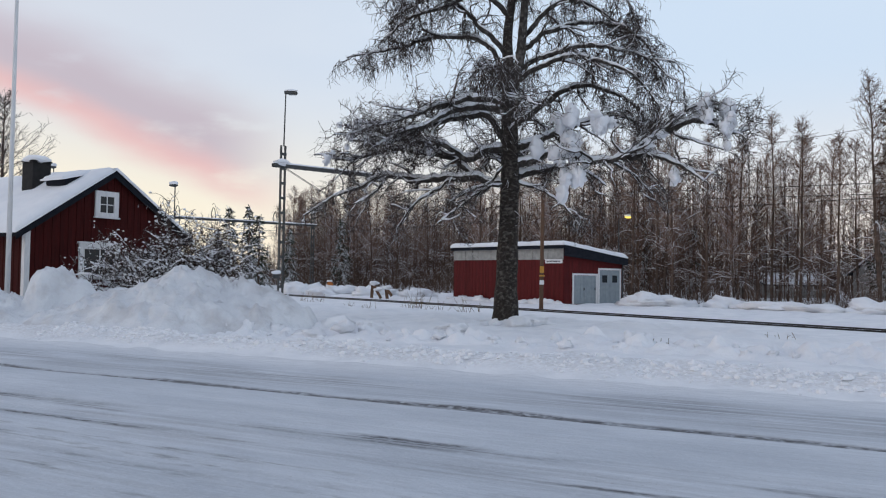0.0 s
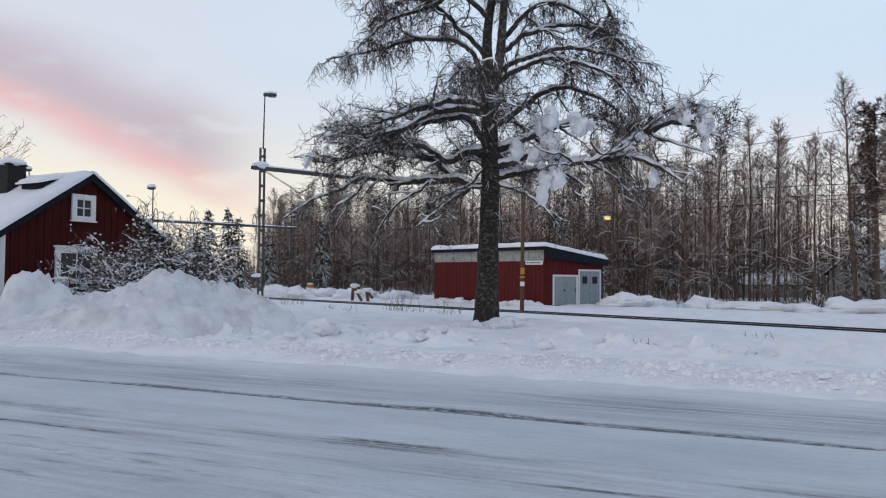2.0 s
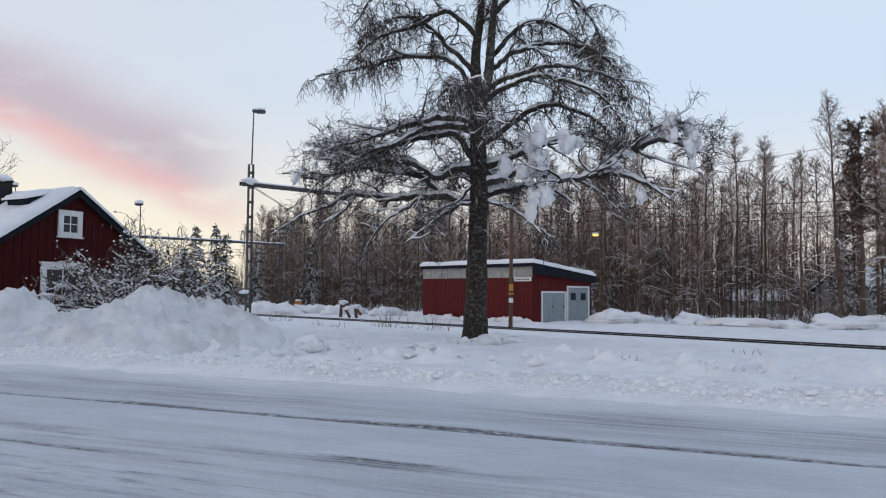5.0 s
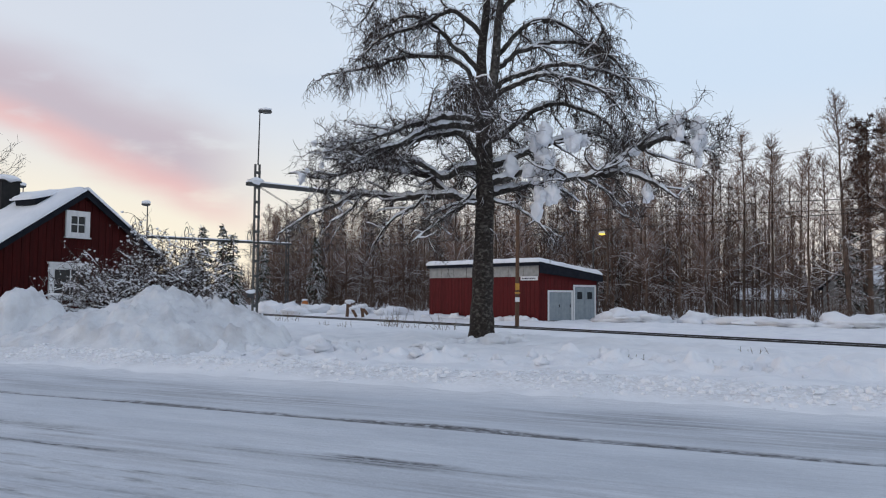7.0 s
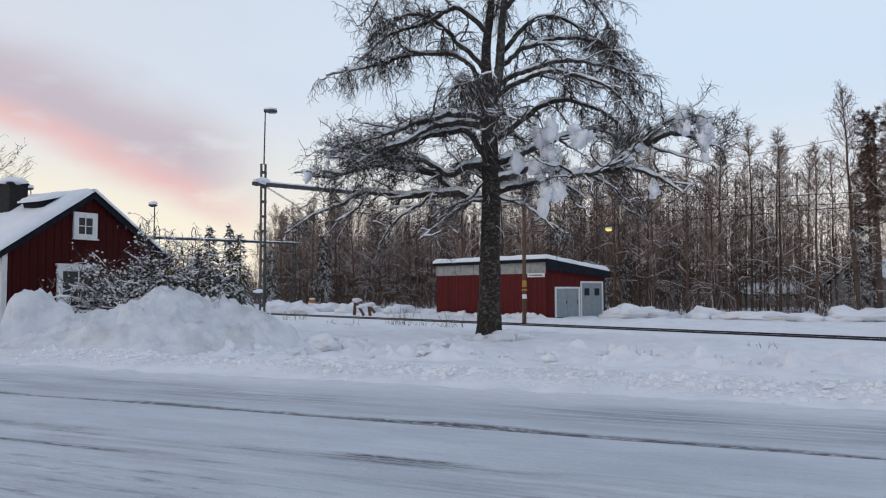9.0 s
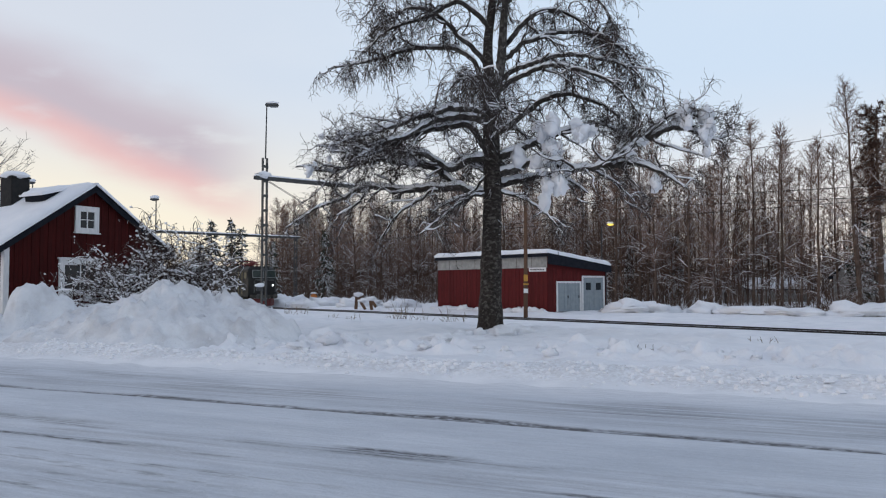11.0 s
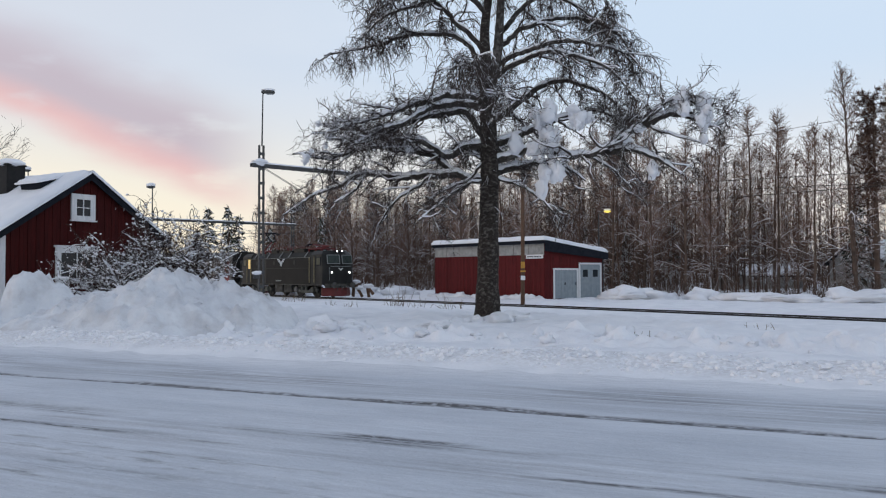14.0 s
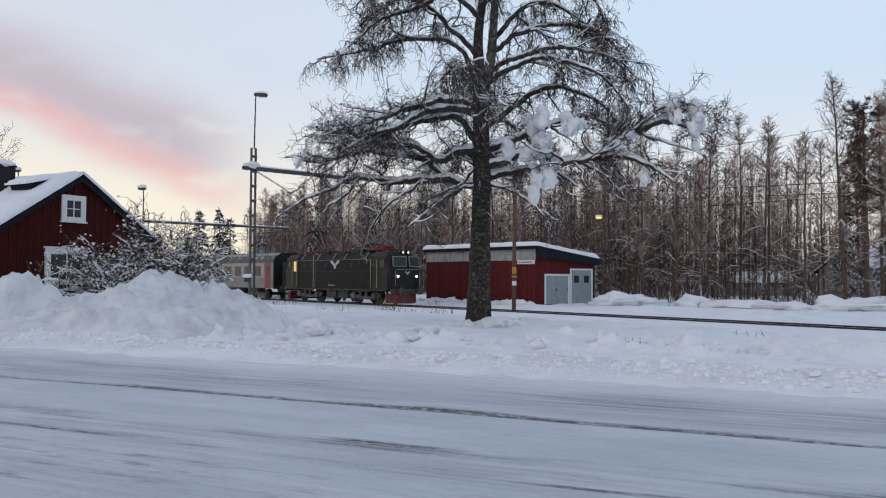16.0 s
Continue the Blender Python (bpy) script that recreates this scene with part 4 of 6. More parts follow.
def make_birch():
    rng = np.random.default_rng(5)
    bx, by = 2.03, 25.8
    tree = thing("birch_tree", pose(bx, by, ground_at(bx, by) - 0.05), "huge old bare birch with snow-laden drooping branches", "tree")
    # trunk, ridged at the foot
    line = spline([(0.01, 0, -0.42), (0, 0, 0), (0.05, 0, 1.41), (0.07, 0, 2.7), (0.12, 0, 4.53), (0.09, 0, 6.37), (0.07, 0, 7.83), (-0.01, 0, 9.49), (0.18, 0.1, 11.5), (0.02, 0, 13.9), (-0.1, 0, 16)], 0.12)
    z = line[:, 2]
    rad = np.interp(z, [-0.4, 0.0, 0.5, 1.4, 2.7, 4.5, 6.4, 7.8, 8.2, 11, 16], [0.56, 0.47, 0.40, 0.355, 0.325, 0.30, 0.27, 0.26, 0.19, 0.12, 0.02])
    n = 28
    g = Geo()
    ang = np.arange(n) * 2 * math.pi / n
    ridged = 1 + 0.10 * np.cos(ang * 5 + 0.8)[None, :] * np.exp(-np.clip(z, 0, 9) / 1.0)[:, None]
    lump = np.array([[noise.noise(Vector((math.cos(a) * 2.0, math.sin(a) * 2.0, zz * 1.1))) for a in ang] for zz in z])
    fine = np.array([[noise.noise(Vector((math.cos(a) * 7.0, math.sin(a) * 7.0, zz * 3.2 + 9))) for a in ang] for zz in z])
    R = rad[:, None] * (ridged + 0.10 * lump + 0.06 * fine)
    ring = np.stack([line[:, 0:1] + R * np.cos(ang), line[:, 1:2] + R * np.sin(ang), np.repeat(z[:, None], n, 1)], -1)
    g.add(ring.reshape(-1, 3).tolist(), [(i * n + j, i * n + (j + 1) % n, (i + 1) * n + (j + 1) % n, (i + 1) * n + j) for i in range(len(z) - 1) for j in range(n)])
    part("trunk", g, TRUNK_BARK, tree, "dark furrowed bark with pale patches", smooth=True)
    stem = spline([(0.10, 0, 7.3), (0.4, -0.06, 8.84), (0.53, -0.1, 10.59), (0.77, 0, 12.8), (0.93, 0, 14.6)])
    part("stem", Geo().tube(stem, np.linspace(0.19, 0.03, len(stem)), 14), BARK, tree, "second stem of the fork", smooth=True)
    twigs, snow = Geo(), Geo()
    limbs = []
    for group in (LEFT_LIMBS, LEFT_LIMBS_HIGH, RIGHT_LIMBS, RIGHT_LIMBS_MORE, DROOPING):
        for slope, *pts in group:
            line3 = [(x, slope * abs(x) + 0.1 * math.sin(3 * x), z) for x, z in pts]
            limbs.append(([(x * (1 + y / by), y, 1.6 + (z - 1.6) * (1 + y / by)) for x, y, z in line3], 0.05 if group is DROOPING else 0.118 if pts[0][1] < 7.5 else 0.092))
    for i in range(11):  # limbs towards and away from the road, and the crown above
        z0 = rng.uniform(5.0, 13.5)
        a = rng.choice([-1, 1]) * (math.pi / 2 + rng.uniform(-0.75, 0.75))
        ln = rng.uniform(2.4, 4.6) * (1.0 if z0 < 10 else 0.75)
        dx, dy = math.cos(a), math.sin(a)
        rise = rng.uniform(0.4, 1.1)
        limbs.append(([(0.1 + dx * ln * f, dy * ln * f, z0 + rise * math.sin(f * 2.6) + rng.normal(0, 0.1)) for f in (0.03, 0.25, 0.5, 0.75, 1.0)], 0.065))
    for pts, r0 in limbs:
        ln = spline(pts, 0.13)
        k = len(ln)
        ln[2:-1] += np.cumsum(rng.normal(0, 0.026, (k - 3, 3)), 0) * np.linspace(1, 0.4, k - 3)[:, None]
        rr = np.linspace(r0, 0.022, k) ** 1.0
        limb = part("limb", Geo().tube(ln, rr, 8), BARK, tree, smooth=True)
        high = ln[:, 2].mean() > 7.0
        snow_on(snow, ln, rr, rng, 0.85 if high else 1.1)
        tan = np.gradient(ln, axis=0)
        length = np.linalg.norm(np.diff(ln, axis=0), axis=1).sum()
        high = ln[:, 2].mean() > 7.0
        count = int(length * (5.6 if high else 5.0))
        for c in range(count):
            f = rng.uniform(0.12, 1.0) ** 0.75
            i = min(k - 1, int(f * (k - 1)))
            t = tan[i] / (np.linalg.norm(tan[i]) + 1e-9)
            d = t * rng.uniform(0.2, 1.0) + rng.normal(0, 0.55, 3)
            d[2] += rng.uniform(-0.55, 0.65) if not high else rng.uniform(-0.9, 0.6)
            size = rng.uniform(0.5, 1.5) * (1.15 - 0.45 * f)
            strong = rng.random() < 0.22
            if strong:
                size = rng.uniform(1.3, 2.5) * (1.1 - 0.4 * f)
            br = crooked(rng, ln[i], d, size, 9, 0.30 if strong else 0.36, 0.16 if high else 0.06)
            r1 = min(0.050 if strong else 0.034, rr[i] * 0.55)
            rb = np.linspace(r1, 0.009, len(br))
            twigs.twig(br, rb, 4)
            if strong or rng.random() < (0.36 if high else 0.58):
                snow_on(snow, br[:8], rb[:8], rng, 0.8 if strong else 0.65)
            for q in range(int(rng.integers(7, 13)) + (6 if strong else 0)):
                j = int(rng.integers(2, len(br)))
                dd = (br[j] - br[j - 1]) / 0.15 * 0.9 + rng.normal(0, 0.65, 3)
                dd[2] -= 0.55 if high else 0.0
                tw = crooked(rng, br[j], dd, rng.uniform(0.25, 0.75), 5, 0.42, 0.42 if high else 0.08)
                twigs.twig(tw, np.linspace(0.0095, 0.0045, 6), 3)
                for e in range(2):
                    j2 = int(rng.integers(1, 5))
                    de = rng.normal(0, 0.8, 3) + (tw[j2] - tw[j2 - 1]) * 6
                    de[2] -= 0.7 if high else 0.05
                    sh = crooked(rng, tw[j2], de, rng.uniform(0.15, 0.5), 3, 0.38, 0.5 if high else 0.10)
                    twigs.twig(sh, (0.007, 0.006, 0.005, 0.003), 3)
    for i in range(36):  # short dead shoots low on the trunk
        z0 = rng.uniform(3.2, 7.5)
        a = rng.uniform(0, 6.28)
        br = crooked(rng, (0.1 + 0.27 * math.cos(a), 0.27 * math.sin(a), z0), (math.cos(a), math.sin(a), -0.3), rng.uniform(0.4, 1.5), 7, 0.3, 0.25)
        twigs.twig(br, np.linspace(0.016, 0.005, 8), 4)
    tagged(part("twig_mass", twigs, TWIG, tree, "fine dark drooping twigs dusted with snow"), kind="stuff")
    tagged(part("snow_load", snow, BRANCH_SNOW, tree, "snow lying along the branches", smooth=True), kind="stuff")
    # cushions of snow caught in the low branches
    k = 0
    for cx, cz, wx, wz, lots in ((1.95, 6.5, 0.6, 0.45, 10), (1.75, 5.8, 0.5, 0.6, 13), (1.95, 5.0, 0.42, 0.4, 9), (2.8, 6.75, 0.4, 0.35, 7), (6.35, 7.12, 0.6, 0.22, 8), (6.95, 6.7, 0.3, 0.45, 7),
                                 (4.6, 6.2, 0.35, 0.25, 3), (-4.85, 6.5, 0.6, 0.15, 4), (-5.4, 6.0, 0.5, 0.3, 4), (-5.9, 5.5, 0.3, 0.2, 2), (-3.0, 5.75, 0.8, 0.06, 3), (1.1, 5.75, 0.5, 0.1, 4), (5.2, 4.85, 0.2, 0.1, 2)):
        for i in range(lots):
            x, z = cx + 0.12 + rng.normal(0, wx * 0.5), cz + rng.normal(0, wz * 0.62)
            s = rng.uniform(0.10, 0.22) if 1.2 < x < 3.3 else rng.uniform(0.11, 0.23) if x > 0 else rng.uniform(0.07, 0.14)
            y = -0.50 * abs(x) + rng.normal(0, 0.25) if 1.2 < x < 3.3 else -0.34 * abs(x) + rng.normal(0, 0.2) if x > 0 else 0.2 * abs(x) + rng.normal(0, 0.25)
            x, z = x * (1 + y / by), 1.6 + (z - 1.6) * (1 + y / by)
            part("snow_cushion", Geo().blob((x, y, z), s * rng.uniform(0.75, 1.25), s, s * rng.uniform(0.8, 1.5), k, 0.42, 14, 9), BRANCH_SNOW, tree, smooth=True)
            k += 1
    part("foot_snow", Geo().blob((0.1, -0.1, 0.0), 0.95, 0.9, 0.26, 55, 0.35, 22, 10), SNOW, tree, "snow banked round the foot", smooth=True)


def bare_tree(seed, height, spread, trunk_r, clean=0.25, upright=0.75, density=1.0, thick=1.0):
    """Trunk, crown and snow meshes of a tall bare woodland tree."""
    rng = np.random.default_rng(seed)
    lean = rng.normal(0, 0.016, 2)
    n = 10
    zs = np.linspace(-0.3, height, n)
    wob = np.cumsum(rng.normal(0, 0.05, (n, 2)), 0)
    line = np.column_stack([lean[0] * zs + wob[:, 0], lean[1] * zs + wob[:, 1], zs])
    rad = np.interp(zs / height, [0, 0.5, 1.0], [trunk_r, trunk_r * 0.62, 0.02])
    trunk, crown, snow = Geo().tube(line, rad, 7), Geo(), Geo()

    def stem_at(z):
        return np.array([np.interp(z, zs, line[:, 0]), np.interp(z, zs, line[:, 1]), z])

    def shoots(br, many, size, lift):
        k = len(br)
        for q in range(many):
            j = int(rng.integers(1, k))
            step = br[j] - br[j - 1]
            d = step / (np.linalg.norm(step) + 1e-9) * 0.8 + rng.normal(0, 0.5, 3) + np.array([0, 0, lift])
            tw = crooked(rng, br[j] - step * rng.random(), d, size * rng.uniform(0.5, 1.3), 2, 0.24, 0.06)
            crown.twig(tw, np.array((0.0125, 0.010, 0.007)) * thick, 3)
            sh = crooked(rng, tw[1] + (tw[2] - tw[1]) * rng.uniform(-0.6, 1), d + rng.normal(0, 0.8, 3), size * rng.uniform(0.3, 0.8), 1, 0.2, 0.1)
            crown.twig(sh, np.array((0.011, 0.007)) * thick, 3)

    for c in range(int(height * 5.0 * density)):
        f = clean + (1 - clean) * rng.random() ** 0.75
        a = rng.uniform(0, 2 * math.pi)
        reach = spread * 1.3 * min(1.0, (1.03 - f) * 1.9) ** 0.8 * rng.uniform(0.35, 1.0) + 0.15
        br = crooked(rng, stem_at(f * height), (math.cos(a), math.sin(a), upright * (0.45 + 0.7 * f) + rng.normal(0, 0.15)), reach * 1.25, 4, 0.13, 0.0, 0.05)
        crown.twig(br, np.linspace(max(0.020, trunk_r * 0.2 * (1.1 - f)), 0.010 * thick, 5), 3)
        shoots(br, 8, 0.5 + 0.5 * min(1.0, (1.03 - f) * 2), 0.25)
        if rng.random() < 0.25:
            snow.twig(br[1:] + np.array([0, 0, 0.025]), (0.008, 0.016, 0.014, 0.006), 3)
    for c in range(int(rng.integers(4, 8))):  # low drooping boughs that carry snow
        a = rng.uniform(0, 2 * math.pi)
        br = crooked(rng, stem_at(height * rng.uniform(0.08, 0.42)), (math.cos(a), math.sin(a), rng.uniform(0.1, 0.7)), rng.uniform(1.6, 3.6), 6, 0.16, 0.16)
        crown.twig(br, np.linspace(0.032, 0.012, 7), 4)
        shoots(br, 9, 0.7, -0.05)
        snow.twig(br + np.array([0, 0, 0.045]), (0.008, 0.018, 0.026, 0.028, 0.024, 0.016, 0.006), 3)
        for q in range(3):
            j = int(rng.integers(2, 7))
            tw = crooked(rng, br[j], br[j] - br[j - 1] + rng.normal(0, 0.25, 3), rng.uniform(0.6, 1.3), 3, 0.2, 0.12)
            crown.twig(tw, (0.014, 0.011, 0.009, 0.006), 3)
            snow.twig(tw + np.array([0, 0, 0.02]), (0.006, 0.015, 0.014, 0.005), 3)
    return trunk, crown, snow


def pine(seed, height, spread):
    """A tall pine: clean trunk below, uneven tufted boughs above."""
    rng = np.random.default_rng(seed)
    line = [(0, 0, -0.3), (0.1, 0, height * 0.4), (0.0, 0.1, height * 0.75), (0.1, 0, height)]
    trunk, crown = Geo().tube(spline(line, 1.0), np.linspace(0.24, 0.03, len(spline(line, 1.0))), 8), Geo()
    for i in range(46):
        f = 0.42 + 0.57 * rng.random()
        a = rng.uniform(0, 6.283)
        ln = spread * (1.1 - f) ** 0.5 * rng.uniform(0.5, 1.1) + 0.2
        br = crooked(rng, (0.05, 0.03, f * height), (math.cos(a), math.sin(a), 0.25), ln * 1.3, 5, 0.16, 0.04, 0.06)
        crown.twig(br, np.linspace(0.045, 0.014, 6), 4)
        for q in range(9):
            p = br[int(rng.integers(2, 6))] + rng.normal(0, 0.22, 3)
            for e in range(16):
                d = rng.normal(0, 1, 3) + np.array([0, 0, 0.4])
                d = d / (np.linalg.norm(d) + 1e-9) * rng.uniform(0.15, 0.34)
                crown.twig(np.array((p, p + d)), (0.022, 0.008), 3)
    return trunk, crown


def spruce(seed, height, spread):
    rng = np.random.default_rng(seed)
    trunk = Geo().tube([(0, 0, -0.3), (0, 0, height * 0.6), (0, 0, height)], [0.17, 0.1, 0.02], 7)
    crown = Geo()
    z = height * 0.06
    while z < height * 0.985:
        f = z / height
        n = int(8 - 3 * f)
        for i in range(n):
            a = rng.uniform(0, 6.283)
            ln = spread * (1 - f) ** 0.8 * rng.uniform(0.7, 1.1) + 0.12
            br = crooked(rng, (0, 0, z + rng.uniform(-0.15, 0.15)), (math.cos(a), math.sin(a), 0.1 - 0.5 * (1 - f)), ln, 4, 0.08, 0.06)
            crown.twig(br, np.linspace(0.05, 0.02, 5), 3)
            for q in range(int(4 + ln * 5)):
                j = int(rng.integers(1, 5))
                side = np.cross(br[j] - br[j - 1], (0, 0, 1)) * rng.choice([-1, 1])
                d = (br[j] - br[j - 1]) + side * 0.9 + rng.normal(0, 0.06, 3)
                tw = crooked(rng, br[j] + rng.normal(0, 0.03, 3), d, rng.uniform(0.2, 0.5), 1, 0.1, 0.35)
                crown.twig(tw, (0.06, 0.026), 3)
        z += 0.30 + 0.12 * (1 - f)
    return trunk, crown


def make_forest():
    rng = np.random.default_rng(12)
    protos = []
    for i, (hh, sp, r, cl, up, de) in enumerate(((16.8, 2.5, 0.14, 0.30, 0.95, 1.0), (15.6, 2.8, 0.14, 0.22, 0.85, 1.05), (17.6, 2.3, 0.17, 0.36, 1.1, 0.95), (14.8, 2.3, 0.12, 0.25, 1.0, 0.95),
                                              (16.4, 3.0, 0.15, 0.26, 0.9, 1.05), (14.2, 2.6, 0.13, 0.18, 0.8, 1.0), (17.0, 1.9, 0.15, 0.40, 1.2, 0.9))):
        tr, cr, sn = bare_tree(100 + i, hh, sp, r, cl, up, de)
        protos.append((tr.mesh("trunk", FOREST_BARK), cr.mesh("crown", FOREST_TWIG), sn.mesh("bough_snow", BRANCH_SNOW)))
    labels = "tall bare woodland tree with reddish twigs and snowy boughs"
    spots = []
    for row in range(5):
        n0 = 64 - RAIL_C + row * 3.4
        s = -135.0
        while s < 6:
            s += rng.uniform(2.6, 6.0) * (1.0, 1.0, 1.2, 1.3, 1.6)[row] * (0.78 if s > -58 else 1.0)
            spots.append((s + rng.normal(0, 0.6), n0 + rng.normal(0, 1.2)))
    for s, n in spots:
        x, y, _ = on_rail(s, n)
        u = x / y if y > 5 else 9
        if not -0.215 < u < 0.64 or y < 47:
            continue
        kind = protos[int(rng.integers(0, len(protos)))]
        k = float(rng.uniform(0.78, 1.06)) * (0.92 if n > 44 else 1.0)
        t = new("bare_tree")
        t.matrix_basis = pose(x, y, ground_at(x, y) - 0.05, 0, 0, float(rng.uniform(0, 360))) @ Matrix.Diagonal((k, k, k, 1))
        tagged(t, labels, "tree", "woodland trees")
        for nm, me in zip(("trunk", "crown", "bough_snow"), kind):
            o = new(nm, me)
            o.parent = t
            if nm != "trunk":
                tagged(o, kind="stuff")
    ptr, pcr = pine(310, 16.0, 2.4)
    ms = (ptr.mesh("trunk", FOREST_BARK), pcr.mesh("crown", PINE_NEEDLE))
    for x, y, k in ((35.6, 61.5, 1.0), (38.8, 63.0, 1.05), (40.5, 70.0, 0.95)):
        t = new("pine_tree")
        t.matrix_basis = pose(x, y, ground_at(x, y) - 0.05, 0, 0, x * 53) @ Matrix.Diagonal((k, k, k, 1))
        tagged(t, "tall dark pine with rusty brown tufted crown", "tree", "pines")
        for nm, me in zip(("trunk", "crown"), ms):
            o = new(nm, me)
            o.parent = t
    # spruces and pines among them
    ptr, pcr = spruce(300, 9.0, 1.7)
    ms = (ptr.mesh("trunk", FOREST_BARK), pcr.mesh("crown", NEEDLE))
    for x, y, k in ((-27, 100, 1.15), (-25.2, 103, 1.2), (-23.4, 101, 1.05), (-29.6, 104, 0.85), (-20.5, 106, 0.9), (22.0, 88, 1.1), (26.5, 84, 0.85), (19.0, 96, 1.2), (-15, 118, 1.15), (3.5, 104, 1.0), (36.5, 66, 1.0), (43, 70, 1.15)):
        t = new("spruce_tree")
        t.matrix_basis = pose(x, y, ground_at(x, y), 0, 0, x * 37) @ Matrix.Diagonal((k, k, k, 1))
        tagged(t, "dark green spruce carrying snow on its boughs", "tree", "spruces")
        for nm, me in (("trunk", ms[0]), ("crown", ms[1])):
            o = new(nm, me)
            o.parent = t
    # tangled undergrowth along the wood's edge
    for i in range(3):
        sh = Geo()
        for j in range(90):
            x0 = rng.uniform(-14, 14)
            y0 = rng.uniform(-5, 5)
            for q in range(4):
                d = (rng.normal(0, 0.3), rng.normal(0, 0.3), 1.0)
                br = crooked(rng, (x0, y0, -0.1), d, rng.uniform(0.8, 2.6) if q else rng.uniform(2.0, 5.0), 3, 0.14, 0.06)
                sh.twig(br, np.linspace(0.022, 0.007, 4), 3)
                for e in range(6):
                    m = int(rng.integers(1, 4))
                    tw = crooked(rng, br[m] - (br[m] - br[m - 1]) * rng.random(), rng.normal(0, 1, 3) + np.array([0, 0, 0.2]), rng.uniform(0.3, 1.0), 1, 0.2, 0.25)
                    sh.twig(tw, (0.010, 0.005), 3)
        me = sh.mesh("undergrowth", SHRUB_TWIG)
        for s in range(-118 + i * 26, 10, 78):
            for n in (61 - RAIL_C,):
                x, y, _ = on_rail(s, n)
                ob = new("undergrowth", me)
                ob.matrix_basis = pose(x, y, ground_at(x, y), 0, 0, RAIL_TURN)
                tagged(ob, "tangle of bare snowy shrubs at the wood's edge", "shrubs", "undergrowth", "stuff")


def make_far_wood():
    """The depth of the wood behind its nearer trees, too far in to tell tree from tree."""
    rng = np.random.default_rng(77)
    g = Geo()
    for i in range(2600):
        s, n = rng.uniform(-200, 14), rng.uniform(84, 130) - RAIL_C
        x, y, _ = on_rail(s, n)
        open_side = s > -52
        if y < 50 or x / y < -0.34:
            continue
        z0 = ground_at(x, y) - 0.2
        h = rng.uniform(4.0, 10.5) if open_side or x / y < -0.20 else rng.uniform(10.0, 16.5)
        top = np.array((x + rng.normal(0, 0.5), y, z0 + h))
        base = np.array((x, y, z0))
        g.twig(np.array((base, top)), (0.075, 0.02), 3)
        for k in range(18):
            f = rng.uniform(0.08, 1.0)
            p = base + (top - base) * f
            a = rng.uniform(0, 6.283)
            q = p + np.array((math.cos(a), math.sin(a), rng.uniform(0.2, 1.4))) * rng.uniform(0.6, 1.5) * (1.3 - f)
            g.twig(np.array((p, q)), (0.055, 0.02), 3)
    for i in range(900):  # slender young trees in the farther reach of the wood
        s, n = rng.uniform(-150, -38), rng.uniform(64, 92) - RAIL_C
        x, y, _ = on_rail(s, n)
        if x / y < -0.20:
            continue
        z0 = ground_at(x, y) - 0.2
        h = rng.uniform(9.0, 15.5)
        base, top = np.array((x, y, z0)), np.array((x + rng.normal(0, 0.5), y, z0 + h))
        g.twig(np.array((base, top)), (0.06, 0.015), 3)
        for k in range(22):
            f = rng.uniform(0.1, 1.0)
            p = base + (top - base) * f
            a = rng.uniform(0, 6.283)
            q = p + np.array((math.cos(a), math.sin(a), rng.uniform(0.3, 1.3))) * rng.uniform(0.6, 1.6) * (1.35 - f)
            g.twig(np.array((p, q)), (0.042, 0.016), 3)
    ob = part("far_wood", g, FAR_TWIG)
    tagged(ob, "deep bare brown winter wood beyond the railway", "wood", "", "stuff")


def make_bush(x, y, height, spread, stems, seed, name, label, lumps, clot=1.0, arch=0.04):
    rng = np.random.default_rng(seed)
    b = thing(name, pose(x, y, ground_at(x, y)), label, "bush")
    tw, sn = Geo(), Geo()
    k = 0
    for i in range(stems):
        a = rng.uniform(0, 6.283)
        lean = rng.uniform(0.05, 0.75)
        st = crooked(rng, (rng.normal(0, spread * 0.18), rng.normal(0, spread * 0.15), -0.1), (math.cos(a) * lean * spread / height * 1.6, math.sin(a) * lean * spread / height * 1.2, 1), height * rng.uniform(0.55, 1.08) * (1.25 if arch > 0.1 else 1.0), 9, 0.09, arch)
        tw.twig(st, np.linspace(0.028, 0.010, 10), 4)
        snow_on(sn, st[3:], np.linspace(0.02, 0.01, 7), rng, 1.25 if arch > 0.1 else 0.35)
        for q in range(26):
            j = int(rng.integers(3, 10))
            d = rng.normal(0, 0.7, 3) + np.array([0, 0, 0.35])
            br = crooked(rng, st[j], d, rng.uniform(0.3, 0.95), 5, 0.22, 0.1)
            tw.twig(br, np.linspace(0.013, 0.006, 6), 3)
            if rng.random() < lumps:
                snow_on(sn, br, np.linspace(0.012, 0.006, 6), rng, 0.4 + 0.5 * lumps)
            for e in range(5):
                t2 = crooked(rng, br[int(rng.integers(1, 6))], rng.normal(0, 0.8, 3), rng.uniform(0.12, 0.4), 3, 0.2, 0.1)
                tw.twig(t2, (0.008, 0.007, 0.006, 0.004), 3)
                if rng.random() < lumps:  # seed heads capped with snow
                    p = t2[-1]
                    s = rng.uniform(0.018, 0.045)
                    sn.blob(p, s * 1.3 * clot, s * clot, s * 0.8 * clot, k, 0.4, 6, 4)
                    k += 1
    tagged(part("twig_mass", tw, BUSH_TWIG, b, "bare brown twigs"), kind="stuff")
    tagged(part("snow_load", sn, BRANCH_SNOW, b, "clots of snow", smooth=True), kind="stuff")
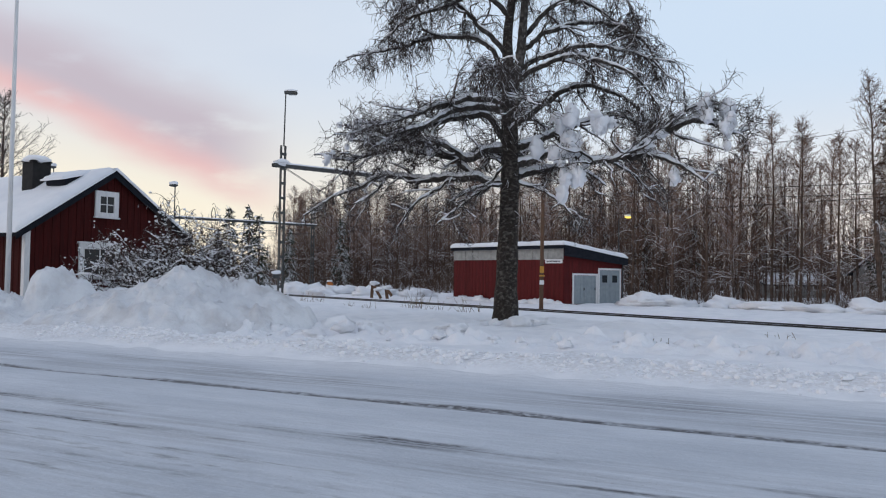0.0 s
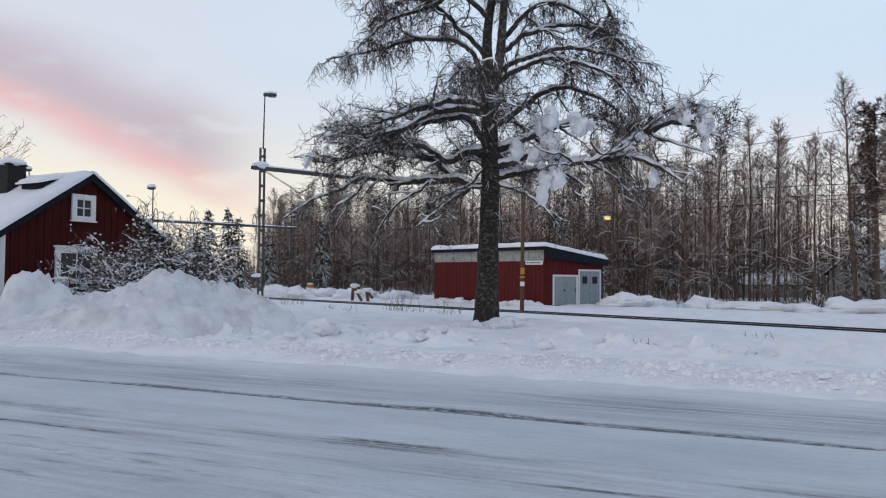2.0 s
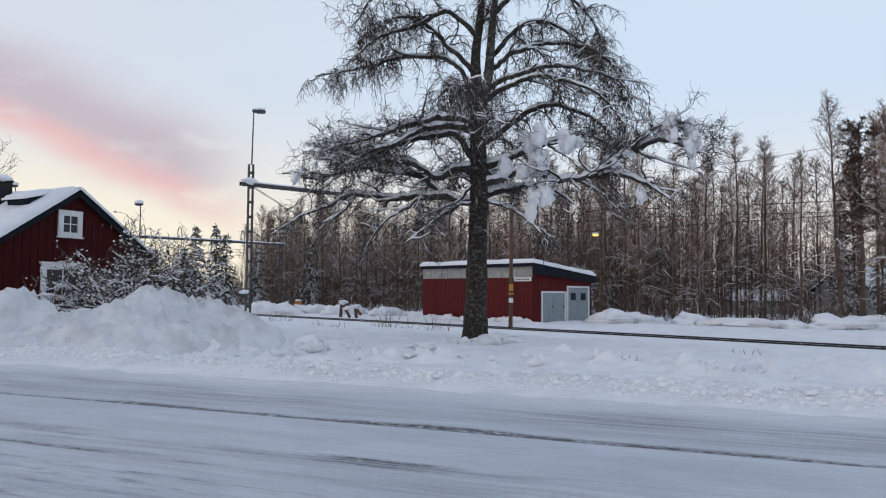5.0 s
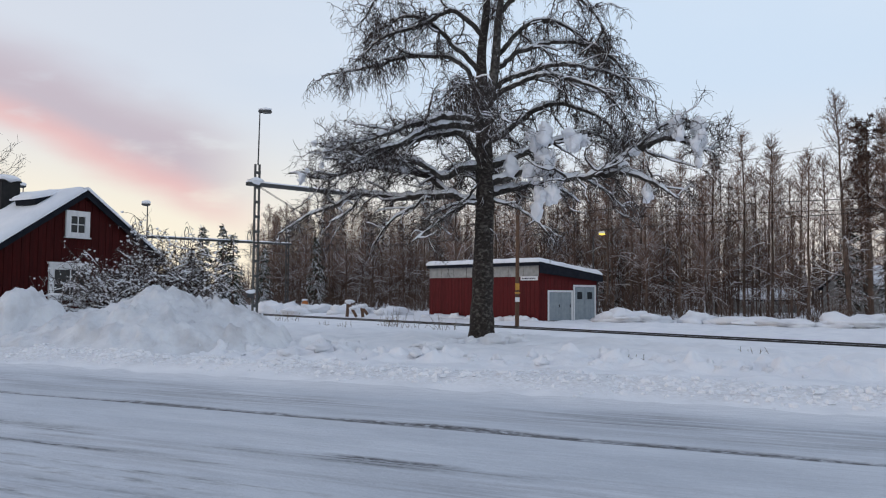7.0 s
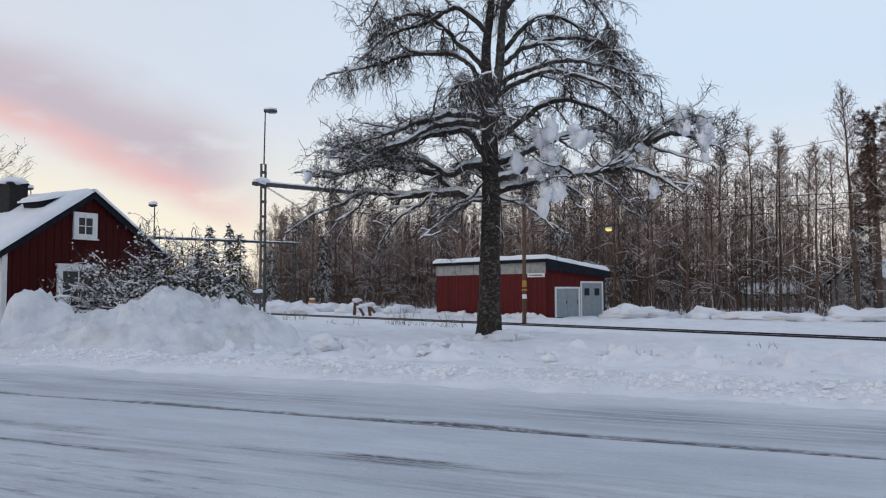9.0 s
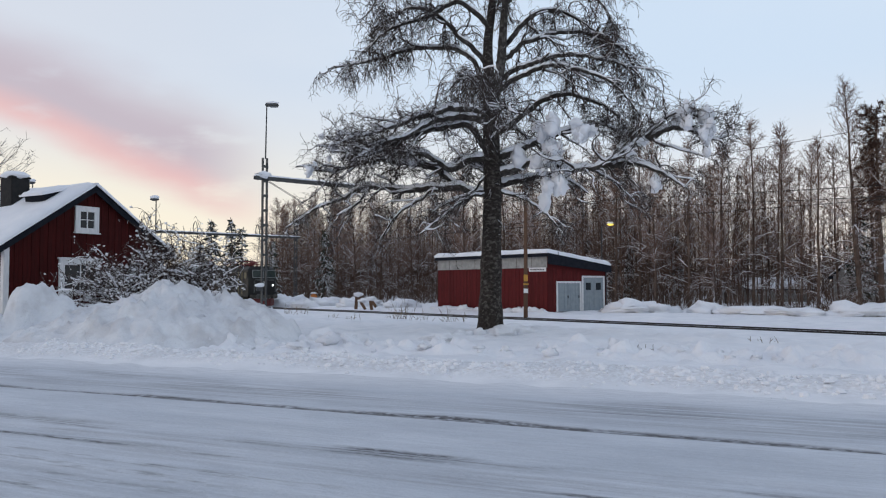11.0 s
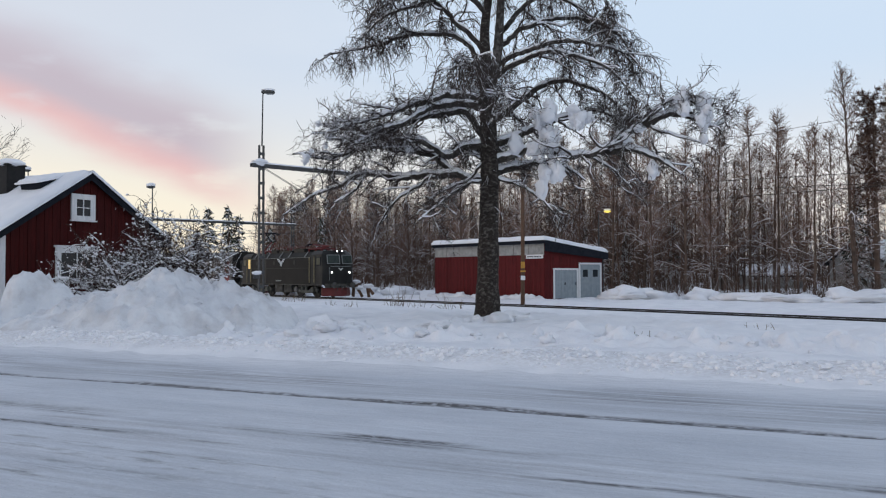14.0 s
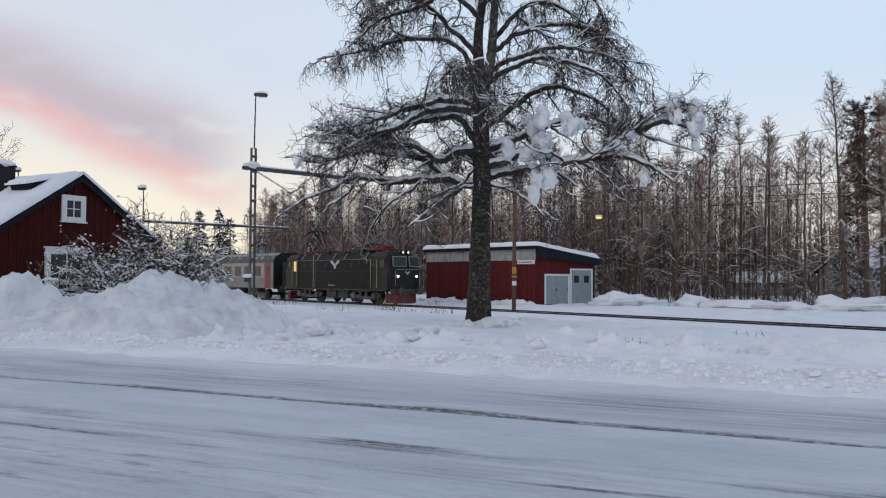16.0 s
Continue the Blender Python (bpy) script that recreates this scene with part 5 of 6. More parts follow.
# ---- train ----
LOCO_BLACK = mat("dark_grey_loco_paint", (0.008, 0.008, 0.008), (0.014, 0.014, 0.013), 1.5, 0.5, 0.08, 30, c3=(0.022, 0.021, 0.018), scale3=0.8, spec=0.25)
LOCO_SIDE = mat("dirty_loco_side", (0.006, 0.006, 0.0055), (0.010, 0.0098, 0.0088), 1.2, 0.55, 0.08, 30, c3=(0.014, 0.0135, 0.0115), scale3=0.7, spec=0.15)
UNDER = mat("underframe_grime", (0.030, 0.030, 0.026), (0.065, 0.060, 0.050), 3, 0.85, 0.3, 20, c3=(0.10, 0.10, 0.10), scale3=2.2)
BOGIE = mat("bogie_grey", (0.06, 0.065, 0.055), (0.10, 0.10, 0.085), 3, 0.8, 0.3, 20, c3=(0.16, 0.16, 0.16), scale3=2.5)
LOCO_RED = mat("red_plough", (0.11, 0.010, 0.009), (0.08, 0.009, 0.008), 2, 0.5, 0.1, 30)
PANTO_RED = mat("red_pantograph", (0.17, 0.014, 0.016), (0.11, 0.012, 0.013), 4, 0.5, 0.1, 30)
TRIM_GREY = mat("pale_window_trim", (0.15, 0.16, 0.16), (0.20, 0.21, 0.205), 5, 0.5, 0.1, 40)
RAIL_YELLOW = mat("worn_yellow_handrail", (0.34, 0.29, 0.15), (0.26, 0.23, 0.13), 6, 0.5, 0.1, 40)
COACH_PALE = mat("pale_coach_side", (0.30, 0.285, 0.27), (0.25, 0.24, 0.23), 1.5, 0.5, 0.1, 30)
COACH_GREY = mat("grey_coach_side", (0.15, 0.15, 0.145), (0.19, 0.19, 0.18), 1.5, 0.5, 0.1, 30)
COACH_ROOF = mat("coach_roof", (0.06, 0.058, 0.056), (0.09, 0.087, 0.084), 2, 0.6, 0.2, 30, snow=0.4, snow_lo=0.65)
COACH_RED = mat("red_coach_door", (0.24, 0.016, 0.018), (0.19, 0.015, 0.016), 2, 0.45, 0.1, 30)
TRAIN_GLASS = glass("train_window", (0.035, 0.045, 0.04), 0.08)
LAMP_WHITE = glow("headlight", (1.0, 0.96, 0.88), 3.5)
CAB_GLOW = glow("lit_cab", (0.8, 0.55, 0.2), 0.5)
LOCO_MARK = mat("white_mark", (0.62, 0.63, 0.62), (0.55, 0.56, 0.55), 5, 0.5, 0.0)


def along(t):
    """How far the train's nose has come along the track."""
    return -45.8 + 5.2 * (t - 16) + 0.084 * (t - 16) ** 2


def wheelset(parent, x, r, name="wheelset"):
    w = new(name)
    w.parent = parent
    w.matrix_basis = pose(x, 0, r)
    for sgn in (-1, 1):
        y = sgn * 0.72
        a, b = sorted((y - sgn * 0.02, y + sgn * 0.11))
        part("wheel", Geo().tube([(0, a, 0), (0, b, 0)], [r, r], 22), RAIL_STEEL, w)
        hub = Geo().tube([(0, b if sgn > 0 else a, 0), (0, (b if sgn > 0 else a) + sgn * 0.05, 0)], [r * 0.35, r * 0.3], 12)
        for k in range(6):
            q = k * math.pi / 3
            hub.rod((math.cos(q) * r * 0.3, (b if sgn > 0 else a) + sgn * 0.012, math.sin(q) * r * 0.3), (math.cos(q) * r * 0.86, (b if sgn > 0 else a) + sgn * 0.012, math.sin(q) * r * 0.86), 0.025, None, 5)
        part("hub", hub, BOGIE, w)
    part("axle", Geo().rod((0, -0.7, 0), (0, 0.7, 0), 0.09, None, 10), RAIL_STEEL, w)
    return w


def wing_mark(parent, m, s):
    """A plain winged device: two swept strokes on each side of a short stem."""
    e = new("mark")
    e.parent = parent
    e.matrix_basis = m
    for sgn in (-1, 1):
        for lift, reach in ((0.30, 1.0), (0.05, 0.8)):
            pts = spline([(sgn * reach * s, 0, (lift + 0.25) * s), (sgn * reach * 0.55 * s, 0, (lift + 0.22) * s), (sgn * 0.22 * s, 0, (lift - 0.05) * s), (sgn * 0.08 * s, 0, (lift - 0.42) * s)], 0.1 * s)
            part("stroke", Geo().tube(pts, np.linspace(0.10, 0.07, len(pts)) * s, 4), LOCO_MARK, e, "white stroke")
    return e


def pantograph(parent, x, z, raised):
    p = new("pantograph")
    p.parent = parent
    p.matrix_basis = pose(x, 0, z)
    tagged(p, "raised red pantograph" if raised else "folded red pantograph")
    fr = Geo()
    for y in (-0.62, 0.62):
        fr.rod((-1.25, y, 0.22), (1.1, y, 0.22), 0.045)
        for q in (-1.1, 0, 0.95):
            fr.rod((q, y, -0.05), (q, y, 0.2), 0.075)
    for q in (-1.25, -0.2, 1.1):
        fr.rod((q, -0.62, 0.22), (q, 0.62, 0.22), 0.045)
    part("base_frame", fr, PANTO_RED, p)
    knee = (1.15, 1.05) if raised else (1.15, 0.42)
    head = (-0.55, 1.95) if raised else (-0.95, 0.62)
    for y in (-0.28, 0.28):
        part("lower_arm", Geo().rod((-0.9, y, 0.28), (knee[0] * (0.35 if raised else 1), y * 0.7, knee[1]), 0.055), PANTO_RED, p)
    k2 = (knee[0] * (0.35 if raised else 1), knee[1])
    for y in (-0.2, 0.2):
        part("upper_arm", Geo().rod((k2[0], y, k2[1]), (head[0] if not raised else -0.35, y * 2.2, head[1]), 0.05), DARK_TRIM if raised else PANTO_RED, p)
    hx = head[0] if not raised else -0.35
    for d in (-0.16, 0.16):
        part("collector_bar", Geo().tube([(hx + d, -0.98, head[1] - 0.18), (hx + d, -0.7, head[1]), (hx + d, 0.7, head[1]), (hx + d, 0.98, head[1] - 0.18)], 0.045, 6), DARK_TRIM, p)
    return p


def make_loco():
    lo = thing("locomotive", pose(*on_rail(along(0)), 0, 0, RAIL_TURN), "dark grey electric locomotive with red plough and lit headlights", "locomotive")
    L0, half = 15.4, 1.50
    # body: upright sides, sloping shoulders, flat roof
    prof = [(-half, 1.08), (half, 1.08), (half, 3.42), (1.16, 3.86), (-1.16, 3.86), (-half, 3.42)]
    part("body", Geo().prism(prof, "x", -L0 + 2.3, -2.3), LOCO_SIDE, lo, "grimy dark grey side", 0.03)
    for cab_x, way in ((0.0, 1), (-L0, -1)):
        c = new("cab")
        c.parent = lo
        c.matrix_basis = pose(cab_x, 0, 0, 0, 0, 0 if way > 0 else 180)
        # plan of the nose: a flat middle with drawn-back corners
        shell = Geo()
        rings = []
        for z, fr, hw in ((1.08, -0.02, half), (2.60, 0.0, half), (2.72, -0.02, half), (3.62, -0.17, 1.46), (3.94, -0.42, 1.14)):
            rings.append([(-2.32, -hw, z), (fr - 0.42, -hw, z), (fr, -0.62, z), (fr, 0.62, z), (fr - 0.42, hw, z), (-2.32, hw, z)])
        v = [p for r in rings for p in r]
        f = [(i * 6 + j, i * 6 + (j + 1) % 6, (i + 1) * 6 + (j + 1) % 6, (i + 1) * 6 + j) for i in range(len(rings) - 1) for j in range(6)]
        f += [(5, 4, 3, 2, 1, 0), tuple(range(24, 30))]
        shell.add(v, f)
        part("cab_shell", shell, LOCO_BLACK, c, "black cab shell", 0.02)
        for sgn in (-1, 1):
            ws = new("windscreen")
            ws.parent = c
            ws.matrix_basis = pose(-0.09, sgn * 0.66, 3.2, 0, -9, sgn * 10)
            part("pane", Geo().box(0.02, 0.05, -0.52, 0.52, -0.33, 0.33), TRAIN_GLASS, ws, "", 0.01)
            fr = Geo()
            for a, b, d, e in ((-0.57, 0.57, 0.33, 0.38), (-0.57, 0.57, -0.38, -0.33), (-0.57, -0.52, -0.33, 0.33), (0.52, 0.57, -0.33, 0.33)):
                fr.box(0.01, 0.075, a, b, d, e)
            part("frame", fr, TRIM_GREY, ws, "pale window frame")
            part("wiper", Geo().rod((0.075, 0.1 * sgn, -0.36), (0.075, -0.22 * sgn, 0.12), 0.014), DARK_TRIM, ws)
            lamp = new("headlight")
            lamp.parent = c
            lamp.matrix_basis = pose(-0.02, sgn * 0.86, 2.12)
            part("rim", Geo().tube([(-0.2, 0, 0), (0.05, 0, 0)], [0.13, 0.13], 16), TRIM_GREY, lamp)
            part("lens", Geo().tube([(0.05, 0, 0), (0.075, 0, 0)], [0.085, 0.07], 16), LAMP_WHITE if way > 0 else TRAIN_GLASS, lamp, "lit lens" if way > 0 else "")
            top = new("roof_light")
            top.parent = c
            top.matrix_basis = pose(-0.32, sgn * 0.24, 3.88)
            part("rim", Geo().tube([(-0.1, 0, 0), (0.14, 0, 0)], [0.13, 0.13], 14), DARK_TRIM, top)
            part("lens", Geo().tube([(0.14, 0, 0), (0.16, 0, 0)], [0.065, 0.05], 14), LAMP_WHITE if way > 0 else TRAIN_GLASS, top)
            part("buffer", Geo().rod((-0.1, sgn * 0.875, 1.06), (0.46, sgn * 0.875, 1.06), 0.1, None, 12).rod((0.46, sgn * 0.875, 1.06), (0.52, sgn * 0.875, 1.06), 0.25, None, 18), UNDER, c, "round buffer")
            part("handrail", Geo().tube([(0.02, sgn * 1.12, 1.45), (0.06, sgn * 1.12, 1.5), (0.06, sgn * 1.12, 2.55)], 0.02, 6), TRIM_GREY, c)
            # cab side: door with rails, small window
            part("side_window", Geo().box(-1.35, -0.75, sgn * half - 0.02, sgn * half + 0.012, 2.75, 3.35), TRAIN_GLASS, c)
            sf = Geo()
            for a, b, d, e in ((-1.42, -0.68, 3.35, 3.41), (-1.42, -0.68, 2.69, 2.75), (-1.42, -1.35, 2.75, 3.35), (-0.75, -0.68, 2.75, 3.35)):
                sf.box(a, b, sgn * half - 0.02, sgn * half + 0.025, d, e)
            part("side_window_frame", sf, DARK_TRIM, c)
            part("door", Geo().box(-2.28, -1.72, sgn * half - 0.015, sgn * half + 0.018, 1.1, 3.45), LOCO_BLACK, c, "black cab door", 0.008)
            part("door_pane", Geo().box(-2.2, -1.8, sgn * half - 0.01, sgn * half + 0.026, 2.5, 3.35), CAB_GLOW if (way < 0 and sgn > 0) else TRAIN_GLASS, c, "lit door pane" if (way < 0 and sgn > 0) else "")
            for q in (-2.4, -1.62):
                part("door_rail", Geo().rod((q, sgn * (half + 0.07), 1.25), (q, sgn * (half + 0.07), 3.4), 0.028, None, 6), RAIL_YELLOW, c, "yellow handrail")
            for q in range(3):
                part("step", Geo().box(-2.25, -1.75, sgn * half - 0.18, sgn * half + 0.04, 0.42 + q * 0.3, 0.46 + q * 0.3), UNDER, c)
        part("trim_strip", Geo().box(0.004, 0.024, -0.98, 0.98, 2.60, 2.645), TRIM_GREY, c)
        part("buffer_beam", Geo().box(-0.25, 0.0, -1.38, 1.38, 0.86, 1.2), UNDER, c, "", 0.02)
        part("coupler", Geo().rod((0, 0, 1.0), (0.4, 0, 0.98), 0.06).rod((0.3, 0, 0.95), (0.3, 0, 0.65), 0.035).rod((0.05, 0.35, 1.0), (0.15, 0.37, 0.6), 0.03).rod((0.05, -0.35, 1.0), (0.15, -0.37, 0.6), 0.03), UNDER, c)
        plough = Geo().add([(-0.62, -1.38, 0.16), (0.16, -0.55, 0.14), (0.24, 0, 0.13), (0.16, 0.55, 0.14), (-0.62, 1.38, 0.16), (-0.66, -1.38, 0.84), (-0.04, -0.62, 0.84), (0.0, 0, 0.84), (-0.04, 0.62, 0.84), (-0.66, 1.38, 0.84),
                            (-0.9, -1.3, 0.16), (-0.9, 1.3, 0.16), (-0.9, -1.3, 0.84), (-0.9, 1.3, 0.84)],
                           [(0, 1, 6, 5), (1, 2, 7, 6), (2, 3, 8, 7), (3, 4, 9, 8), (10, 0, 5, 12), (4, 11, 13, 9), (11, 10, 12, 13), (5, 6, 7, 8, 9, 13, 12), (0, 10, 11, 4, 3, 2, 1)])
        part("plough", plough, LOCO_RED, c, "red snow plough", 0.015)
        wing_mark(c, pose(0.045, 0, 2.34, 0, 0, 90), 0.22)
    # sides: seams, panel ribs, round lights, shoulder brackets, gratings
    for sgn in (-1, 1):
        y = sgn * half
        part("seam", Geo().box(-L0 + 2.6, -2.6, y - 0.01, y + 0.014, 2.47, 2.52), LOCO_BLACK, lo)
        part("gutter", Geo().box(-L0 + 2.4, -2.4, y - 0.02, y + 0.03, 3.38, 3.41), TRIM_GREY, lo, "pale gutter strip")
        part("sill", Geo().box(-L0 + 0.5, -0.5, y - 0.05, y + 0.02, 1.04, 1.13), UNDER, lo)
        for x in (-11.9, -10.9, -8.6, -5.0):
            part("round_light", Geo().tube([(x, y - 0.01 * sgn, 3.0), (x, y + 0.02 * sgn, 3.0)], [0.22, 0.2], 16), LOCO_BLACK, lo)
        part("rain_pipe", Geo().box(-10.55, -10.49, y - 0.01, y + 0.03, 1.15, 3.85), RAIL_YELLOW, lo, "worn yellow upright strip")
        part("dark_slot", Geo().box(-10.4, -10.05, y - 0.01, y + 0.012, 1.15, 3.35), LOCO_BLACK, lo)
        for x in (-12.3, -9.9, -7.6, -6.0, -3.2):
            part("bracket", Geo().add([(x - 0.05, y, 3.42), (x + 0.05, y, 3.42), (x + 0.05, y * 0.775, 3.89), (x - 0.05, y * 0.775, 3.89), (x - 0.05, y * 1.03, 3.46), (x + 0.05, y * 1.03, 3.46), (x + 0.05, y * 0.8, 3.93), (x - 0.05, y * 0.8, 3.93)],
                                      [(0, 1, 2, 3), (7, 6, 5, 4), (0, 4, 5, 1), (1, 5, 6, 2), (2, 6, 7, 3), (3, 7, 4, 0)]), TRIM_GREY, lo)
        wing_mark(lo, pose(-7.3, sgn * (half + 0.02), 2.93), 0.62)
        part("number_bar", Geo().box(-8.3, -7.3, y - 0.01, y + 0.012, 1.35, 1.45), TRIM_GREY, lo)
    # roof
    for x0, x1, h in ((-6.2, -4.4, 0.34), (-8.9, -6.8, 0.22), (-10.4, -9.2, 0.30)):
        part("roof_box", Geo().box(x0, x1, -0.85, 0.85, 3.862, 3.86 + h), LOCO_BLACK, lo, "", 0.04)
    for x in (-8.2, -7.6, -7.0, -5.6):
        ins = Geo()
        for k in range(5):
            ins.tube([(x, -0.3, 4.0 + k * 0.07), (x, -0.3, 4.05 + k * 0.07)], [0.11, 0.05], 8)
        part("insulator", ins, PANTO_RED, lo)
    part("roof_bus", Geo().tube([(-11.0, -0.25, 4.35), (-8.4, -0.3, 4.45), (-6.8, -0.3, 4.42), (-4.0, -0.2, 4.35)], 0.025, 6), PANTO_RED, lo)
    pantograph(lo, -2.9, 3.92, False)
    pantograph(lo, -11.9, 3.92, True)
    # running gear
    for bx in (-3.7, -11.7):
        b = new("bogie")
        b.parent = lo
        b.matrix_basis = pose(bx, 0, 0)
        for sgn in (-1, 1):
            y = sgn * 1.05
            part("side_frame", Geo().prism([(-2.0, 0.72), (-1.6, 0.95), (-0.7, 0.62), (0.7, 0.62), (1.6, 0.95), (2.0, 0.72), (1.9, 0.5), (1.1, 0.48), (0.6, 0.36), (-0.6, 0.36), (-1.1, 0.48), (-1.9, 0.5)], "y", min(y, y + sgn * 0.14), max(y, y + sgn * 0.14)), BOGIE, b, "", 0.02)
            for q in (-1.35, 1.35):
                part("axle_box", Geo().box(q - 0.24, q + 0.24, min(y + sgn * 0.14, y + sgn * 0.3), max(y + sgn * 0.14, y + sgn * 0.3), 0.42, 0.88), BOGIE, b, "", 0.04)
            part("spring", Geo().rod((-0.35, y + sgn * 0.2, 0.62), (-0.35, y + sgn * 0.2, 1.05), 0.13, None, 10).rod((0.35, y + sgn * 0.2, 0.62), (0.35, y + sgn * 0.2, 1.05), 0.13, None, 10), BOGIE, b)
            part("damper", Geo().rod((-0.9, y + sgn * 0.25, 0.95), (0.9, y + sgn * 0.25, 1.0), 0.06), UNDER, b)
    for x0, x1 in ((-8.9, -7.5), (-7.3, -5.9)):
        part("equipment_box", Geo().box(x0, x1, -1.25, 1.25, 0.38, 1.06), UNDER, lo, "", 0.04)
    wheels = [wheelset(lo, x, 0.65) for x in (-2.35, -5.05, -10.35, -13.05)]
    return lo, wheels


def make_coach():
    co = thing("passenger_coach", pose(*on_rail(along(0) - 17.1), 0, 0, RAIL_TURN), "pale and grey passenger coach with red end doors", "coach")
    L0, half = 24.6, 1.53
    part("body", Geo().box(-L0, -0.05, -half, half, 1.02, 3.30), COACH_GREY, co, "grey coach side", 0.02)
    roof = [(-half, 3.302), (half, 3.302), (half * 0.96, 3.62), (half * 0.78, 3.95), (half * 0.45, 4.17), (0, 4.24), (-half * 0.45, 4.17), (-half * 0.78, 3.95), (-half * 0.96, 3.62)]
    part("roof", Geo().prism(roof, "x", -L0, -0.05), COACH_ROOF, co, "grey ribbed roof", 0.01)
    for i in range(24):
        rib = Geo()
        x = -0.9 - i * 1.0
        rib.tube([(x, -half * 0.98, 3.6), (x, -half * 0.79, 3.97), (x, -half * 0.45, 4.19), (x, 0, 4.26), (x, half * 0.45, 4.19), (x, half * 0.79, 3.97), (x, half * 0.98, 3.6)], 0.02, 4)
        part("roof_rib", rib, COACH_ROOF, co)
    # dark end with a gangway
    part("end_wall", Geo().prism([(-half, 0.95), (half, 0.95), (half, 3.4), (half * 0.9, 3.8), (half * 0.5, 4.2), (-half * 0.5, 4.2), (-half * 0.9, 3.8), (-half, 3.4)], "x", -0.045, 0.06), LOCO_BLACK, co, "black coach end", 0.02)
    part("gangway", Geo().box(0.062, 0.32, -0.72, 0.72, 1.1, 3.35), UNDER, co, "black rubber gangway", 0.08)
    for sgn in (-1, 1):
        y = sgn * half
        part("buffer", Geo().rod((0.06, sgn * 0.875, 1.06), (0.5, sgn * 0.875, 1.06), 0.1, None, 12).rod((0.5, sgn * 0.875, 1.06), (0.56, sgn * 0.875, 1.06), 0.24, None, 16), UNDER, co)
        part("window_band", Geo().box(-L0 + 1.6, -1.7, min(y, y + sgn * 0.012), max(y, y + sgn * 0.012), 1.95, 3.29), COACH_PALE, co, "pale band round the windows")
        for dx in (-1.55, -L0 + 0.55):
            d = new("door")
            d.parent = co
            part("door_leaf", Geo().box(dx, dx + 1.0, min(y, y + sgn * 0.03), max(y, y + sgn * 0.03), 1.0, 3.25), COACH_RED, d, "red door leaf", 0.01)
            part("pane", Geo().box(dx + 0.3, dx + 0.7, min(y, y + sgn * 0.036), max(y, y + sgn * 0.036), 2.2, 3.0), TRAIN_GLASS, d)
        for i in range(11):
            x = -2.9 - i * 1.95
            w = new("window")
            w.parent = co
            part("pane", Geo().box(x - 0.6, x + 0.6, min(y + sgn * 0.013, y + sgn * 0.03), max(y + sgn * 0.013, y + sgn * 0.03), 2.12, 2.98), TRAIN_GLASS, w, "", 0.01)
            part("frame", Geo().box(x - 0.66, x + 0.66, min(y + sgn * 0.013, y + sgn * 0.024), max(y + sgn * 0.013, y + sgn * 0.024), 2.06, 2.115).box(x - 0.66, x + 0.66, min(y + sgn * 0.013, y + sgn * 0.024), max(y + sgn * 0.013, y + sgn * 0.024), 2.985, 3.04), COACH_GREY, w)
    for x0, x1 in ((-9, -6.6), (-13.5, -10.0), (-17, -14.6)):
        part("equipment_box", Geo().box(x0, x1, -1.3, 1.3, 0.42, 1.0), UNDER, co, "", 0.03)
    for bx in (-3.6, -21.0):
        b = new("bogie")
        b.parent = co
        b.matrix_basis = pose(bx, 0, 0)
        for sgn in (-1, 1):
            y = sgn * 1.02
            part("side_frame", Geo().prism([(-1.7, 0.62), (1.7, 0.62), (1.7, 0.42), (0.7, 0.34), (-0.7, 0.34), (-1.7, 0.42)], "y", min(y, y + sgn * 0.12), max(y, y + sgn * 0.12)), BOGIE, b, "", 0.02)
            part("spring", Geo().rod((0, y + sgn * 0.08, 0.6), (0, y + sgn * 0.08, 1.0), 0.16, None, 10), BOGIE, b)
    wheels = [wheelset(co, x, 0.46) for x in (-2.35, -4.85, -19.75, -22.25)]
    return co, wheels


# ---- masts, poles, lamps and wires ----


def lattice(parent, gap, half_t, z0, z1, step, axis="x"):
    """Two upright channels joined by batten plates."""
    for sgn in (-1, 1):
        x = sgn * gap / 2
        g = Geo().box(x - 0.05, x + 0.05, -half_t, half_t, z0, z1)
        part("channel", g, STEEL, parent, "", 0.008)
    z = z0 + step * 0.7
    while z < z1 - 0.1:
        part("batten_plate", Geo().box(-gap / 2 - 0.06, gap / 2 + 0.06, -half_t - 0.012, -half_t - 0.002, z, z + 0.22), STEEL, parent)
        z += step


def street_head(parent, p, way, lit=None):
    h = new("lamp_head")
    h.parent = parent
    h.matrix_basis = pose(*p, 0, 0, way)
    part("housing", Geo().prism([(-0.1, 0), (0.9, 0.0), (0.92, 0.16), (0.6, 0.26), (-0.1, 0.2)], "y", -0.19, 0.19), STEEL, h, "", 0.03)
    part("diffuser", Geo().box(0.25, 0.85, -0.15, 0.15, -0.07, -0.002), lit or TRIM_GREY, h, "", 0.02)
    part("head_snow", Geo().blob((0.45, 0, 0.26), 0.5, 0.22, 0.13, 5, 0.15, 12, 6), SNOW, h, "", smooth=True)
    return h


